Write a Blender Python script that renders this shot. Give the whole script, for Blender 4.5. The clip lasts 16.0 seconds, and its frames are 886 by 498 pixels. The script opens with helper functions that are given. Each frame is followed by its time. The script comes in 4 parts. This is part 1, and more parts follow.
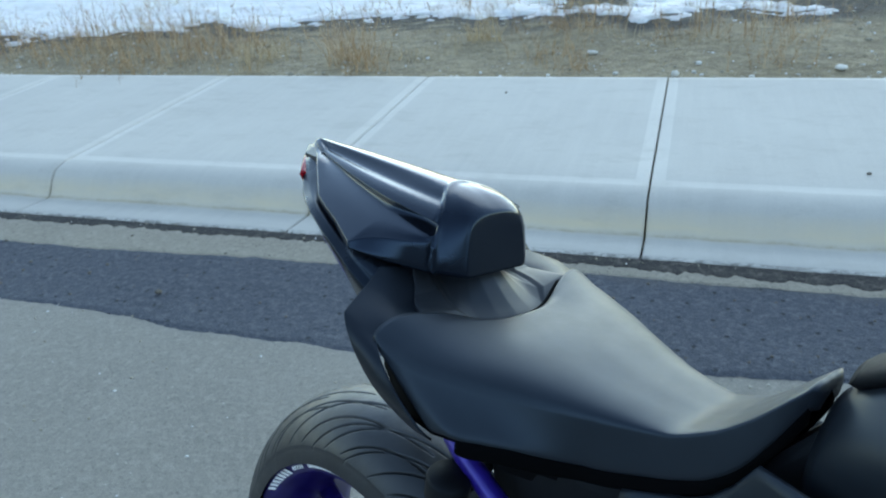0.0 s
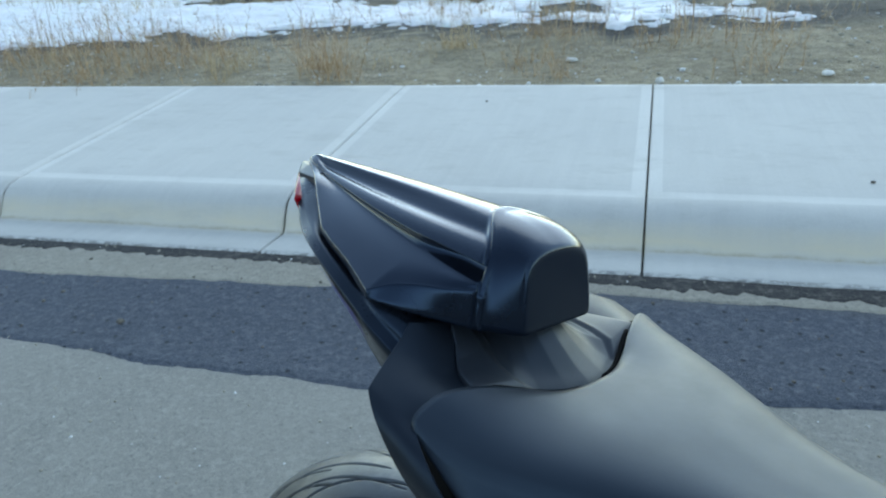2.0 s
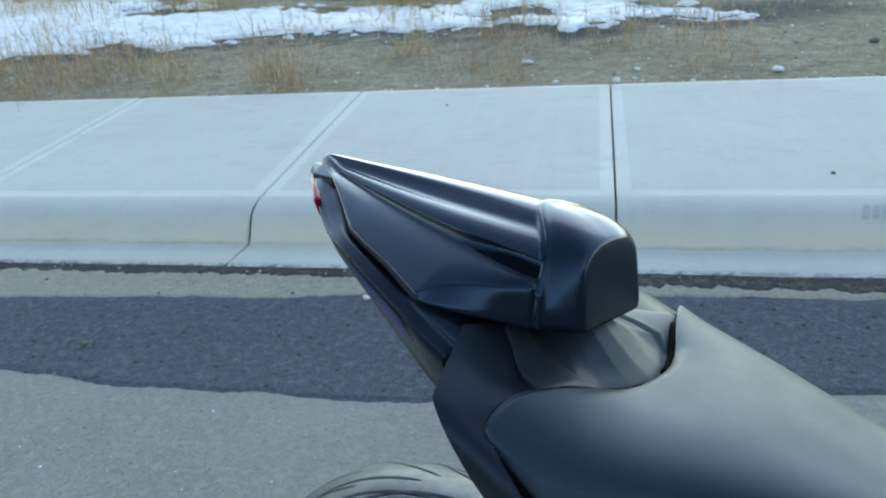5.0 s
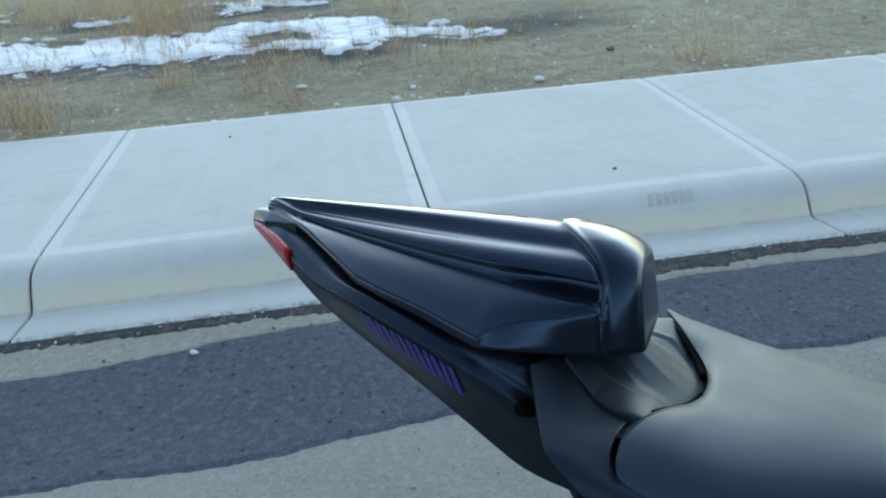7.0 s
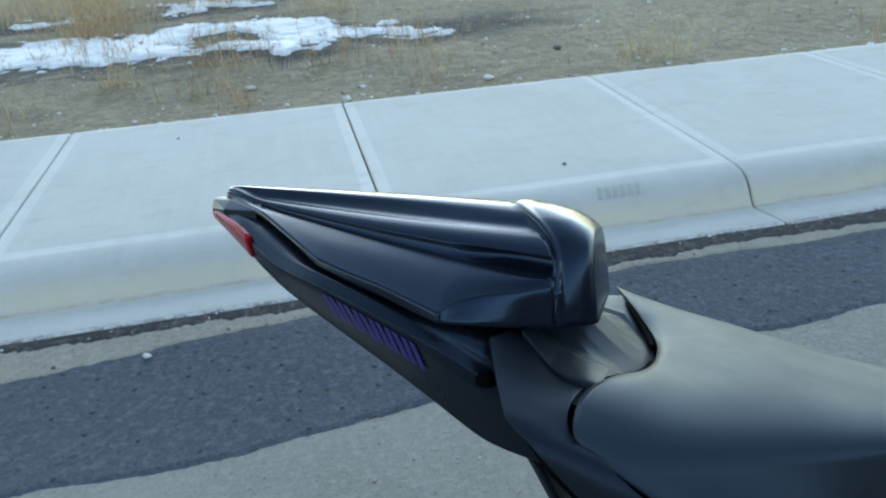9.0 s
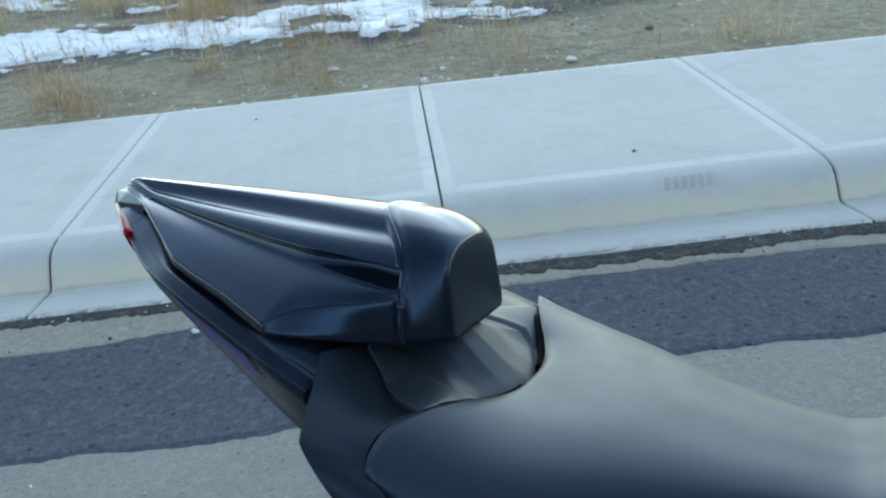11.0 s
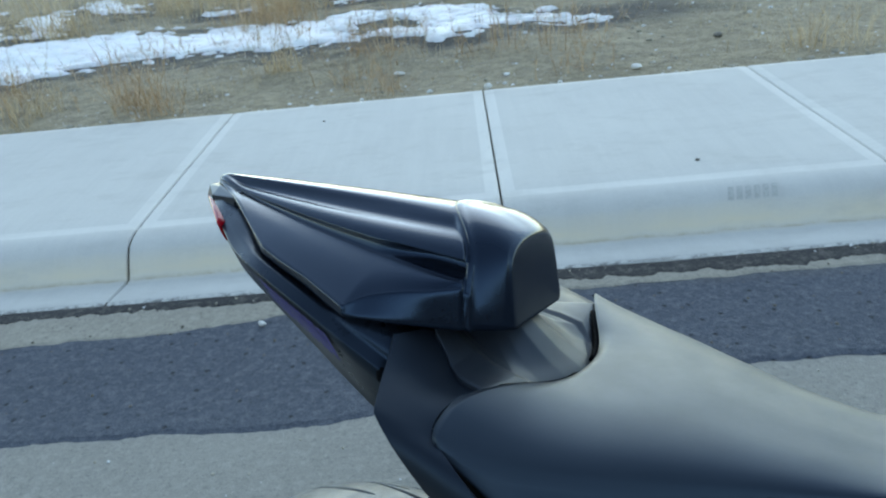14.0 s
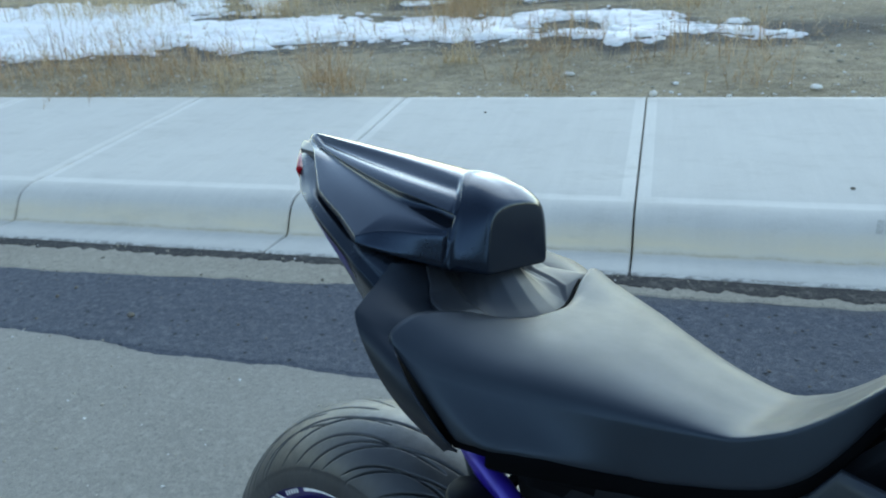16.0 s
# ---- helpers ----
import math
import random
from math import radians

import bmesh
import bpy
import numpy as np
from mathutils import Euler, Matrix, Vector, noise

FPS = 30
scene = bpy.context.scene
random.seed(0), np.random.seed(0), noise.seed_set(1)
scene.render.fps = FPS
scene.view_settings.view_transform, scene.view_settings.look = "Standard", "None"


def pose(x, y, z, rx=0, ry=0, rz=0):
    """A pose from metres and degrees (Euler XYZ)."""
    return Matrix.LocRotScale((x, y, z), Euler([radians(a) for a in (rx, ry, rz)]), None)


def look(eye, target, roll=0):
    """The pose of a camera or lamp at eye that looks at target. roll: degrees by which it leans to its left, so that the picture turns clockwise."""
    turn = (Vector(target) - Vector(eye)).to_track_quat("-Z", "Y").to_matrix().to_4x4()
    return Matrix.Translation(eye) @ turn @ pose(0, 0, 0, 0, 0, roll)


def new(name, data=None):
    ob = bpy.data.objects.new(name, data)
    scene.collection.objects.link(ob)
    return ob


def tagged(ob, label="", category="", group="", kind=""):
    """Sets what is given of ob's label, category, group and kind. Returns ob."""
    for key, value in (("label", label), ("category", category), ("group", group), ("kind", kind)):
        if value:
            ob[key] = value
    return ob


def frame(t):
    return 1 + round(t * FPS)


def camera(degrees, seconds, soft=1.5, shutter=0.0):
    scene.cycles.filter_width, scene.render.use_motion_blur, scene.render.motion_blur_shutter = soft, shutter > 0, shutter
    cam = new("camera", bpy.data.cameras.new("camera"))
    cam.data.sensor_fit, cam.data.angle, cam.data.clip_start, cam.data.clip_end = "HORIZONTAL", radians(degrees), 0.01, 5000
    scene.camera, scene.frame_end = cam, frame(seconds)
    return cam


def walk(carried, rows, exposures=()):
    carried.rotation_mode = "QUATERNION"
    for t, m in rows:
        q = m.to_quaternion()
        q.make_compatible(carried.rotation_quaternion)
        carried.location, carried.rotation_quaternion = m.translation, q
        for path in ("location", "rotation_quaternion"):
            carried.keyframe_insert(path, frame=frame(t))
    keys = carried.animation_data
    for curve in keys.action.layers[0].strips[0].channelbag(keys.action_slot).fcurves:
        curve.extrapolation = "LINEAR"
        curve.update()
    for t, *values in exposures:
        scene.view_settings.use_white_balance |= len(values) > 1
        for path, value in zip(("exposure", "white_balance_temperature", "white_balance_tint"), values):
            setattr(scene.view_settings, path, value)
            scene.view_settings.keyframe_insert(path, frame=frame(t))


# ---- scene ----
cam = camera(60.8, 16.0, soft=2.0)
cam.data.dof.use_dof = True
cam.data.dof.focus_distance, cam.data.dof.aperture_fstop = 0.70, 18.0
PATH = [
    (0, (0.126, 0.074, 1.245), (-0.472, 1.755, 0.341), -4.8),
    (0.5, (0.07, 0.144, 1.236), (-0.461, 1.837, 0.315), -4.8),
    (1, (0.024, 0.186, 1.224), (-0.479, 1.879, 0.287), -4.8),
    (1.5, (-0.009, 0.211, 1.203), (-0.46, 1.941, 0.305), -4.0),
    (2, (0.008, 0.224, 1.195), (-0.51, 1.94, 0.309), -4.5),
    (2.5, (0.02, 0.228, 1.191), (-0.554, 1.913, 0.28), -5.3),
    (3, (0.017, 0.228, 1.188), (-0.533, 1.915, 0.266), -5.4),
    (3.5, (0.004, 0.224, 1.192), (-0.478, 1.949, 0.304), -4.5),
    (4, (-0.017, 0.211, 1.193), (-0.453, 1.956, 0.319), -4.4),
    (4.2, (-0.029, 0.203, 1.191), (-0.454, 1.956, 0.329), -4.5),
    (6.3, (-0.176, 0.304, 1.168), (-0.265, 2.074, 0.243), -5.2),
    (6.5, (-0.2, 0.305, 1.173), (-0.172, 2.091, 0.274), -4.7),
    (7, (-0.279, 0.286, 1.179), (-0.053, 2.073, 0.309), -3.9),
    (7.5, (-0.327, 0.276, 1.173), (0.032, 2.049, 0.32), -4.0),
    (8, (-0.336, 0.268, 1.17), (0.115, 2.021, 0.319), -4.9),
    (8.5, (-0.328, 0.261, 1.172), (0.125, 2.015, 0.326), -4.5),
    (9, (-0.288, 0.264, 1.173), (0.06, 2.029, 0.299), -3.5),
    (9.2, (-0.258, 0.267, 1.178), (0.043, 2.043, 0.309), -3.2),
    (11.3, (-0.095, 0.285, 1.153), (-0.041, 2.062, 0.236), -5.7),
    (11.5, (-0.096, 0.284, 1.152), (-0.039, 2.049, 0.214), -5.4),
    (12, (-0.1, 0.286, 1.153), (-0.058, 2.058, 0.226), -5.5),
    (12.5, (-0.1, 0.287, 1.155), (-0.014, 2.066, 0.245), -4.8),
    (13, (-0.117, 0.293, 1.157), (-0.09, 2.082, 0.263), -5.3),
    (13.5, (-0.111, 0.284, 1.158), (-0.119, 2.068, 0.255), -5.5),
    (14, (-0.105, 0.238, 1.172), (-0.193, 2.035, 0.298), -6.0),
    (14.5, (-0.078, 0.117, 1.18), (-0.167, 1.903, 0.285), -2.0),
    (15, (-0.043, 0.078, 1.196), (-0.291, 1.867, 0.336), -2.4),
    (15.5, (0.035, 0.101, 1.203), (-0.34, 1.892, 0.395), -3.8),
    (16, (0.066, 0.106, 1.188), (-0.465, 1.84, 0.345), -4.2),
]
walk(cam, [(t, look(eye, target, roll)) for t, eye, target, roll in PATH], [(0, 2.38, 7900, 5)])

# ---- world and light ----
world = bpy.data.worlds.new("dusk_sky")
scene.world = world
world.use_nodes = True
wn = world.node_tree.nodes
sky = wn.new("ShaderNodeTexSky")
sky.sky_type = "NISHITA"
sky.sun_disc = False
sky.sun_elevation = radians(15)
sky.sun_rotation = radians(5)
sky.air_density, sky.dust_density, sky.ozone_density = 0.7, 0.0, 1.0
wn["Background"].inputs["Strength"].default_value = 0.15
world.node_tree.links.new(sky.outputs["Color"], wn["Background"].inputs["Color"])

sun_data = bpy.data.lights.new("sun", "SUN")
sun_data.energy, sun_data.angle, sun_data.color = 0.30, radians(58), (0.80, 0.92, 1.0)
sun = new("sun", sun_data)
SUN_AZ, SUN_EL = radians(5), radians(13)
sun.matrix_world = look((0, 0, 0), (-math.sin(SUN_AZ) * math.cos(SUN_EL), -math.cos(SUN_AZ) * math.cos(SUN_EL), -math.sin(SUN_EL)))


# ---- helpers for shapes ----
def mesh_of(name, verts, faces, smooth=True):
    me = bpy.data.meshes.new(name)
    me.from_pydata([tuple(v) for v in verts], [], [tuple(f) for f in faces])
    if smooth:
        me.shade_smooth()
    me.update()
    return me


def part(name, data, mat, parent=None, label=""):
    """Links a bmesh or mesh as one object under its parent."""
    if isinstance(data, bmesh.types.BMesh):
        me = bpy.data.meshes.new(name)
        data.to_mesh(me)
        data.free()
    else:
        me = data
    if mat is not None and len(me.materials) == 0:
        me.materials.append(mat)
    ob = new(name, me)
    if parent is not None:
        ob.parent = parent
    if label:
        tagged(ob, label)
    return ob


def thing(name, m, label, category, group="", kind=""):
    ob = new(name)
    ob.empty_display_size = 0.1
    ob.matrix_world = m
    return tagged(ob, label, category, group, kind)


def fixed_normals(me):
    bm = bmesh.new()
    bm.from_mesh(me)
    bmesh.ops.remove_doubles(bm, verts=bm.verts, dist=1e-5)
    bmesh.ops.recalc_face_normals(bm, faces=bm.faces)
    bm.to_mesh(me)
    bm.free()
    return me


def grid_faces(nu, nv, wrap_u=False, wrap_v=False):
    f = []
    for i in range(nu if wrap_u else nu - 1):
        for j in range(nv if wrap_v else nv - 1):
            a, b = i * nv + j, i * nv + (j + 1) % nv
            c, d = ((i + 1) % nu) * nv + (j + 1) % nv, ((i + 1) % nu) * nv + j
            f.append((a, b, c, d))
    return f


def sheet(name, p, wrap_u=False, wrap_v=False, cap=False, smooth=True):
    """A surface through a grid of points p[u][v]; cap closes both ends in u."""
    p = np.asarray(p, float)
    nu, nv = p.shape[:2]
    verts, faces = list(p.reshape(-1, 3)), grid_faces(nu, nv, wrap_u, wrap_v)
    if cap:
        for row in (0, nu - 1):
            verts.append(p[row].mean(axis=0))
            k = len(verts) - 1
            for j in range(nv if wrap_v else nv - 1):
                faces.append((row * nv + j, row * nv + (j + 1) % nv, k))
    return fixed_normals(mesh_of(name, verts, faces, smooth)) if cap else mesh_of(name, verts, faces, smooth)


def spline(xs, ys):
    """A smooth curve through (xs, ys) that does not overshoot."""
    xs, ys = np.asarray(xs, float), np.asarray(ys, float)
    h, d = np.diff(xs), np.diff(ys) / np.diff(xs)
    m = np.zeros(len(xs))
    m[0], m[-1] = d[0], d[-1]
    for i in range(1, len(xs) - 1):
        m[i] = 0 if d[i - 1] * d[i] <= 0 else 2 * d[i - 1] * d[i] / (d[i - 1] + d[i])

    def f(x):
        x = np.clip(np.asarray(x, float), xs[0], xs[-1])
        i = np.clip(np.searchsorted(xs, x) - 1, 0, len(h) - 1)
        t = (x - xs[i]) / h[i]
        return ((1 + 2 * t) * (1 - t) ** 2 * ys[i] + t * (1 - t) ** 2 * h[i] * m[i] + t * t * (3 - 2 * t) * ys[i + 1] + t * t * (t - 1) * h[i] * m[i + 1])
    return f


def chaikin(p, times=2, closed=False):
    """Corner cutting along the first axis."""
    p = np.asarray(p, float)
    for _ in range(times):
        if closed:
            q = np.roll(p, -1, axis=0)
            p = np.stack([0.75 * p + 0.25 * q, 0.25 * p + 0.75 * q], 1).reshape(-1, *p.shape[1:])
        else:
            a, b = p[:-1], p[1:]
            inner = np.stack([0.75 * a + 0.25 * b, 0.25 * a + 0.75 * b], 1).reshape(-1, *p.shape[1:])
            p = np.concatenate([p[:1], inner, p[-1:]])
    return p


def mirrored(half):
    """Right-hand half (y < 0, from the middle outwards) to a whole section from left to right."""
    half = np.asarray(half, float)
    return np.concatenate([(half * (1, -1, 1))[:0:-1], half])


def tube(name, path, radius, sides=12, square=1.0):
    path = [Vector(p) for p in path]
    rows = []
    for i, p in enumerate(path):
        way = (path[min(i + 1, len(path) - 1)] - path[max(i - 1, 0)]).normalized()
        side = way.cross(Vector((0, 0, 1)))
        side = Vector((0, 1, 0)) if side.length < 1e-4 else side.normalized()
        up = side.cross(way)
        r = radius[i] if isinstance(radius, (list, tuple)) else radius
        rows.append([p + side * r * math.cos(a) + up * r * square * math.sin(a) for a in (2 * math.pi * k / sides for k in range(sides))])
    return sheet(name, rows, wrap_v=True, cap=True)


def lathe(name, profile, sides=48):
    """Profile of (radius, height) turned about z."""
    rows = [[(r * math.cos(a), r * math.sin(a), z) for a in (2 * math.pi * k / sides for k in range(sides))] for r, z in profile]
    return sheet(name, rows, wrap_v=True, cap=True)


def box_bm(size, at=(0, 0, 0), bevel=0.0, m=None):
    bm = bmesh.new()
    bmesh.ops.create_cube(bm, size=1)
    bmesh.ops.scale(bm, vec=size, verts=bm.verts)
    if bevel:
        bmesh.ops.bevel(bm, geom=bm.edges[:], offset=bevel, segments=2, affect="EDGES", profile=0.6)
    bmesh.ops.translate(bm, vec=at, verts=bm.verts)
    if m is not None:
        bmesh.ops.transform(bm, matrix=m, verts=bm.verts)
    return bm


def fbm(x, y, scale=1.0, octaves=4, seed=0.0):
    v, a, s = 0.0, 1.0, scale
    for _ in range(octaves):
        v += a * noise.noise(Vector((x * s, y * s, seed)))
        a *= 0.5
        s *= 2.03
    return v


# ---- materials ----
class Mat:
    """A small node builder round one Principled material."""

    def __init__(self, name, rough=0.5, metal=0.0, base=(0.5, 0.5, 0.5)):
        self.mat = bpy.data.materials.new(name)
        self.mat.use_nodes = True
        self.nt = self.mat.node_tree
        self.bsdf = self.nt.nodes["Principled BSDF"]
        self.bsdf.inputs["Roughness"].default_value = rough
        self.bsdf.inputs["Metallic"].default_value = metal
        self.bsdf.inputs["Base Color"].default_value = (*base, 1)
        self.coord = self.nt.nodes.new("ShaderNodeTexCoord").outputs["Object"]

    def link(self, a, b):
        self.nt.links.new(a, b)

    def noise(self, scale, detail=4, rough=0.6, coord=None, stretch=None):
        n = self.nt.nodes.new("ShaderNodeTexNoise")
        n.inputs["Scale"].default_value, n.inputs["Detail"].default_value, n.inputs["Roughness"].default_value = scale, detail, rough
        c = coord or self.coord
        if stretch:
            mp = self.nt.nodes.new("ShaderNodeMapping")
            mp.inputs["Scale"].default_value = stretch
            self.link(c, mp.inputs["Vector"])
            c = mp.outputs["Vector"]
        self.link(c, n.inputs["Vector"])
        return n.outputs["Fac"]

    def voronoi(self, scale, feature="F1"):
        n = self.nt.nodes.new("ShaderNodeTexVoronoi")
        n.feature = feature
        n.inputs["Scale"].default_value = scale
        self.link(self.coord, n.inputs["Vector"])
        return n

    def ramp(self, fac, stops):
        r = self.nt.nodes.new("ShaderNodeValToRGB")
        while len(r.color_ramp.elements) < len(stops):
            r.color_ramp.elements.new(0.5)
        for e, (p, c) in zip(r.color_ramp.elements, stops):
            e.position = p
            e.color = (*c, 1) if isinstance(c, (tuple, list)) else (c, c, c, 1)
        self.link(fac, r.inputs["Fac"])
        return r.outputs["Color"]

    def mix(self, fac, a, b, mode="MIX"):
        n = self.nt.nodes.new("ShaderNodeMix")
        n.data_type, n.blend_type = "RGBA", mode
        for sock, v in ((n.inputs["Factor"], fac), (n.inputs["A"], a), (n.inputs["B"], b)):
            if isinstance(v, (int, float)):
                sock.default_value = v if sock.name == "Factor" else (v, v, v, 1)
            elif isinstance(v, tuple):
                sock.default_value = (*v, 1)
            else:
                self.link(v, sock)
        return n.outputs["Result"]

    def math(self, op, a, b=0.0, c=None):
        n = self.nt.nodes.new("ShaderNodeMath")
        n.operation = op
        for i, v in enumerate((a, b) if c is None else (a, b, c)):
            if isinstance(v, (int, float)):
                n.inputs[i].default_value = v
            else:
                self.link(v, n.inputs[i])
        return n.outputs["Value"]

    def axis(self, name):
        n = self.nt.nodes.new("ShaderNodeSeparateXYZ")
        self.link(self.coord, n.inputs["Vector"])
        return n.outputs[name]

    def random(self):
        return self.nt.nodes.new("ShaderNodeObjectInfo").outputs["Random"]

    def island(self):
        return self.nt.nodes.new("ShaderNodeNewGeometry").outputs["Random Per Island"]

    def color(self, c):
        self.link(c, self.bsdf.inputs["Base Color"])
        return self

    def rough(self, c):
        self.link(c, self.bsdf.inputs["Roughness"])
        return self

    def bump(self, height, strength=0.3, dist=0.002):
        b = self.nt.nodes.new("ShaderNodeBump")
        b.inputs["Strength"].default_value, b.inputs["Distance"].default_value = strength, dist
        old = self.bsdf.inputs["Normal"].links
        if old:
            self.link(old[0].from_socket, b.inputs["Normal"])
        self.link(height, b.inputs["Height"])
        self.link(b.outputs["Normal"], self.bsdf.inputs["Normal"])
        return self


def plastic(name, dark, light, rough_lo, rough_hi, grain=900, bump=0.05, spec=0.5, tint=(0.62, 0.82, 1.0)):
    m = Mat(name)
    m.color(m.ramp(m.noise(9, 5), [(0.3, dark), (0.7, light)]))
    m.rough(m.ramp(m.noise(26, 6, 0.7), [(0.35, rough_lo), (0.7, rough_hi)]))
    m.bump(m.noise(grain, 2), bump, 0.0004)
    m.bsdf.inputs["Specular IOR Level"].default_value = spec
    m.bsdf.inputs["Specular Tint"].default_value = (*tint, 1)
    return m.mat


M_COWL = plastic("satin_black_paint", (0.004, 0.0055, 0.009), (0.006, 0.008, 0.012), 0.17, 0.23, 1200, 0.02, 0.36, (0.44, 0.68, 1.0))
M_MATTE = plastic("matte_black_plastic", (0.006, 0.0075, 0.010), (0.009, 0.0105, 0.013), 0.38, 0.48, 1500, 0.10, 0.24, (0.50, 0.74, 1.0))
M_FAIRING = plastic("satin_black_plastic", (0.005, 0.0065, 0.009), (0.007, 0.009, 0.012), 0.26, 0.34, 1500, 0.06, 0.30, (0.46, 0.70, 1.0))
M_SEAT = plastic("black_vinyl", (0.0095, 0.0115, 0.0150), (0.0130, 0.0155, 0.0200), 0.43, 0.50, 700, 0.14, 0.40, (0.56, 0.80, 1.0))
M_COLLAR = plastic("worn_black_plastic", (0.013, 0.015, 0.018), (0.021, 0.023, 0.026), 0.42, 0.52, 1300, 0.08, 0.28)
M_DARK = plastic("dark_hardware", (0.004, 0.004, 0.005), (0.008, 0.008, 0.009), 0.5, 0.7, 600, 0.2, 0.15)
M_TANK = plastic("dark_tank_paint", (0.008, 0.011, 0.015), (0.012, 0.015, 0.019), 0.33, 0.42, 1200, 0.04, 0.25)

# near-black: the shade of the seat's gaps is put into the colour
M_SHADE_AND_BOLT = plastic("gap_shade_and_bolt_black", (0.0012, 0.0012, 0.0014), (0.0022, 0.0022, 0.0024), 0.85, 0.95, 500, 0.2, 0.04)

mb = Mat("blue_paint", 0.28, 0.3)
mb.color(mb.ramp(mb.noise(40), [(0.3, (0.014, 0.008, 0.16)), (0.7, (0.024, 0.014, 0.24))]))
M_BLUE = mb.mat
mb = Mat("dark_blue_paint", 0.3, 0.2)
mb.color(mb.ramp(mb.noise(40), [(0.3, (0.007, 0.005, 0.075)), (0.7, (0.012, 0.008, 0.12))]))
M_RIM = mb.mat
mb = Mat("blue_decal", 0.45)
mb.color(mb.ramp(mb.noise(120), [(0.3, (0.011, 0.008, 0.10)), (0.7, (0.018, 0.012, 0.14))]))
M_DECAL = mb.mat
mb = Mat("white_decal", 0.4)
mb.color(mb.ramp(mb.noise(150), [(0.3, 0.62), (0.7, 0.78)]))
M_WHITE = mb.mat
mb = Mat("red_lens", 0.18)
mb.color(mb.ramp(mb.noise(60), [(0.3, (0.21, 0.002, 0.006)), (0.7, (0.31, 0.004, 0.010))]))
mb.bsdf.inputs["Specular IOR Level"].default_value = 0.16
M_RED = mb.mat
mb = Mat("bare_metal", 0.35, 1.0)
mb.color(mb.ramp(mb.noise(60), [(0.3, 0.35), (0.7, 0.55)]))
M_METAL = mb.mat

mb = Mat("cloudy_plastic", 0.35)
mb.color(mb.ramp(mb.noise(70), [(0.3, (0.42, 0.42, 0.40)), (0.7, (0.55, 0.55, 0.52))]))
M_RESIN = mb.mat

mb = Mat("tyre_rubber")
mb.color(mb.mix(mb.ramp(mb.noise(14, 6), [(0.35, 0.0), (0.75, 1.0)]), (0.006, 0.0065, 0.008), (0.019, 0.020, 0.022)))
# road dust on the tread, none on the shoulders
side_y = mb.math("ABSOLUTE", mb.axis("Y"))
dust = mb.math("MULTIPLY", mb.ramp(side_y, [(0.012, 1.0), (0.062, 0.0)]), mb.ramp(mb.noise(22, 6, 0.7), [(0.34, 0.15), (0.66, 1.0)]))
mb.color(mb.mix(dust, mb.bsdf.inputs["Base Color"].links[0].from_socket, (0.085, 0.087, 0.088)))
mb.rough(mb.ramp(mb.noise(40, 5), [(0.3, 0.34), (0.7, 0.5)]))
mb.bump(mb.noise(400, 4), 0.2, 0.0006)
mb.bump(mb.noise(70, 6, 0.7), 0.35, 0.0012)
mb.bsdf.inputs["Specular IOR Level"].default_value = 0.5
mb.bsdf.inputs["Specular Tint"].default_value = (0.82, 0.92, 1.0, 1)
M_TYRE = mb.mat


def warm(c):
    """Mineral surfaces are a little yellow."""
    return (c[0] * 1.07, c[1], c[2] * 0.89)


def concrete(name, lo, hi, grain=1.0):
    lo, hi = warm(lo), warm(hi)
    m = Mat(name, 0.85)
    big = m.noise(1.6, 6, 0.6)
    streak = m.noise(3.0, 5, 0.6, stretch=(9, 0.7, 1))
    fine = m.noise(160, 5, 0.7)
    c = m.ramp(big, [(0.3, lo), (0.72, hi)])
    c = m.mix(m.ramp(streak, [(0.35, 0.0), (0.75, 0.35)]), c, tuple(v * 1.10 for v in hi))
    c = m.mix(m.ramp(fine, [(0.3, 0.28), (0.6, 0.0)]), c, tuple(v * 0.78 for v in lo))
    # yellowish stain low on the kerb's face, made pale to lift its shade, and a line of silt along its foot
    y = m.axis("Y")
    wavy = m.math("ADD", y, m.math("MULTIPLY", m.math("SUBTRACT", m.noise(5, 5, 0.7, stretch=(1, 0.2, 0.2)), 0.5), 0.035))
    low = m.math("SUBTRACT", 1.0, m.math("MULTIPLY", m.math("ABSOLUTE", m.math("SUBTRACT", wavy, 2.620)), 22.0))
    c = m.mix(m.math("MULTIPLY", m.math("MAXIMUM", low, 0.0), m.ramp(m.noise(6, 6, 0.7, stretch=(0.5, 2, 2)), [(0.25, 0.35), (0.7, 0.95)])), c, (0.60, 0.50, 0.34))
    foot = m.math("SUBTRACT", 1.0, m.math("MULTIPLY", m.math("ABSOLUTE", m.math("SUBTRACT", wavy, 2.598)), 95.0))
    c = m.mix(m.math("MULTIPLY", m.math("MAXIMUM", foot, 0.0), m.ramp(m.noise(16, 6, 0.8), [(0.35, 0.0), (0.6, 1.0)])), c, (0.40, 0.33, 0.23))
    lip = m.math("SUBTRACT", 1.0, m.math("MULTIPLY", m.math("ABSOLUTE", m.math("SUBTRACT", y, 2.405)), 40.0))
    c = m.mix(m.math("MULTIPLY", m.math("MAXIMUM", lip, 0.0), m.ramp(m.noise(55, 5, 0.8, stretch=(0.6, 1, 1)), [(0.45, 0.0), (0.58, 0.9)])), c, (0.13, 0.12, 0.105))
    c = m.mix(m.math("MULTIPLY", m.ramp(m.noise(7.0, 6, 0.65, stretch=(0.7, 1.6, 1.6)), [(0.52, 0.0), (0.72, 1.0)]), 0.30), c, (0.33, 0.30, 0.25))
    m.color(c)
    m.bump(m.noise(260 * grain, 5, 0.75), 0.35, 0.0012)
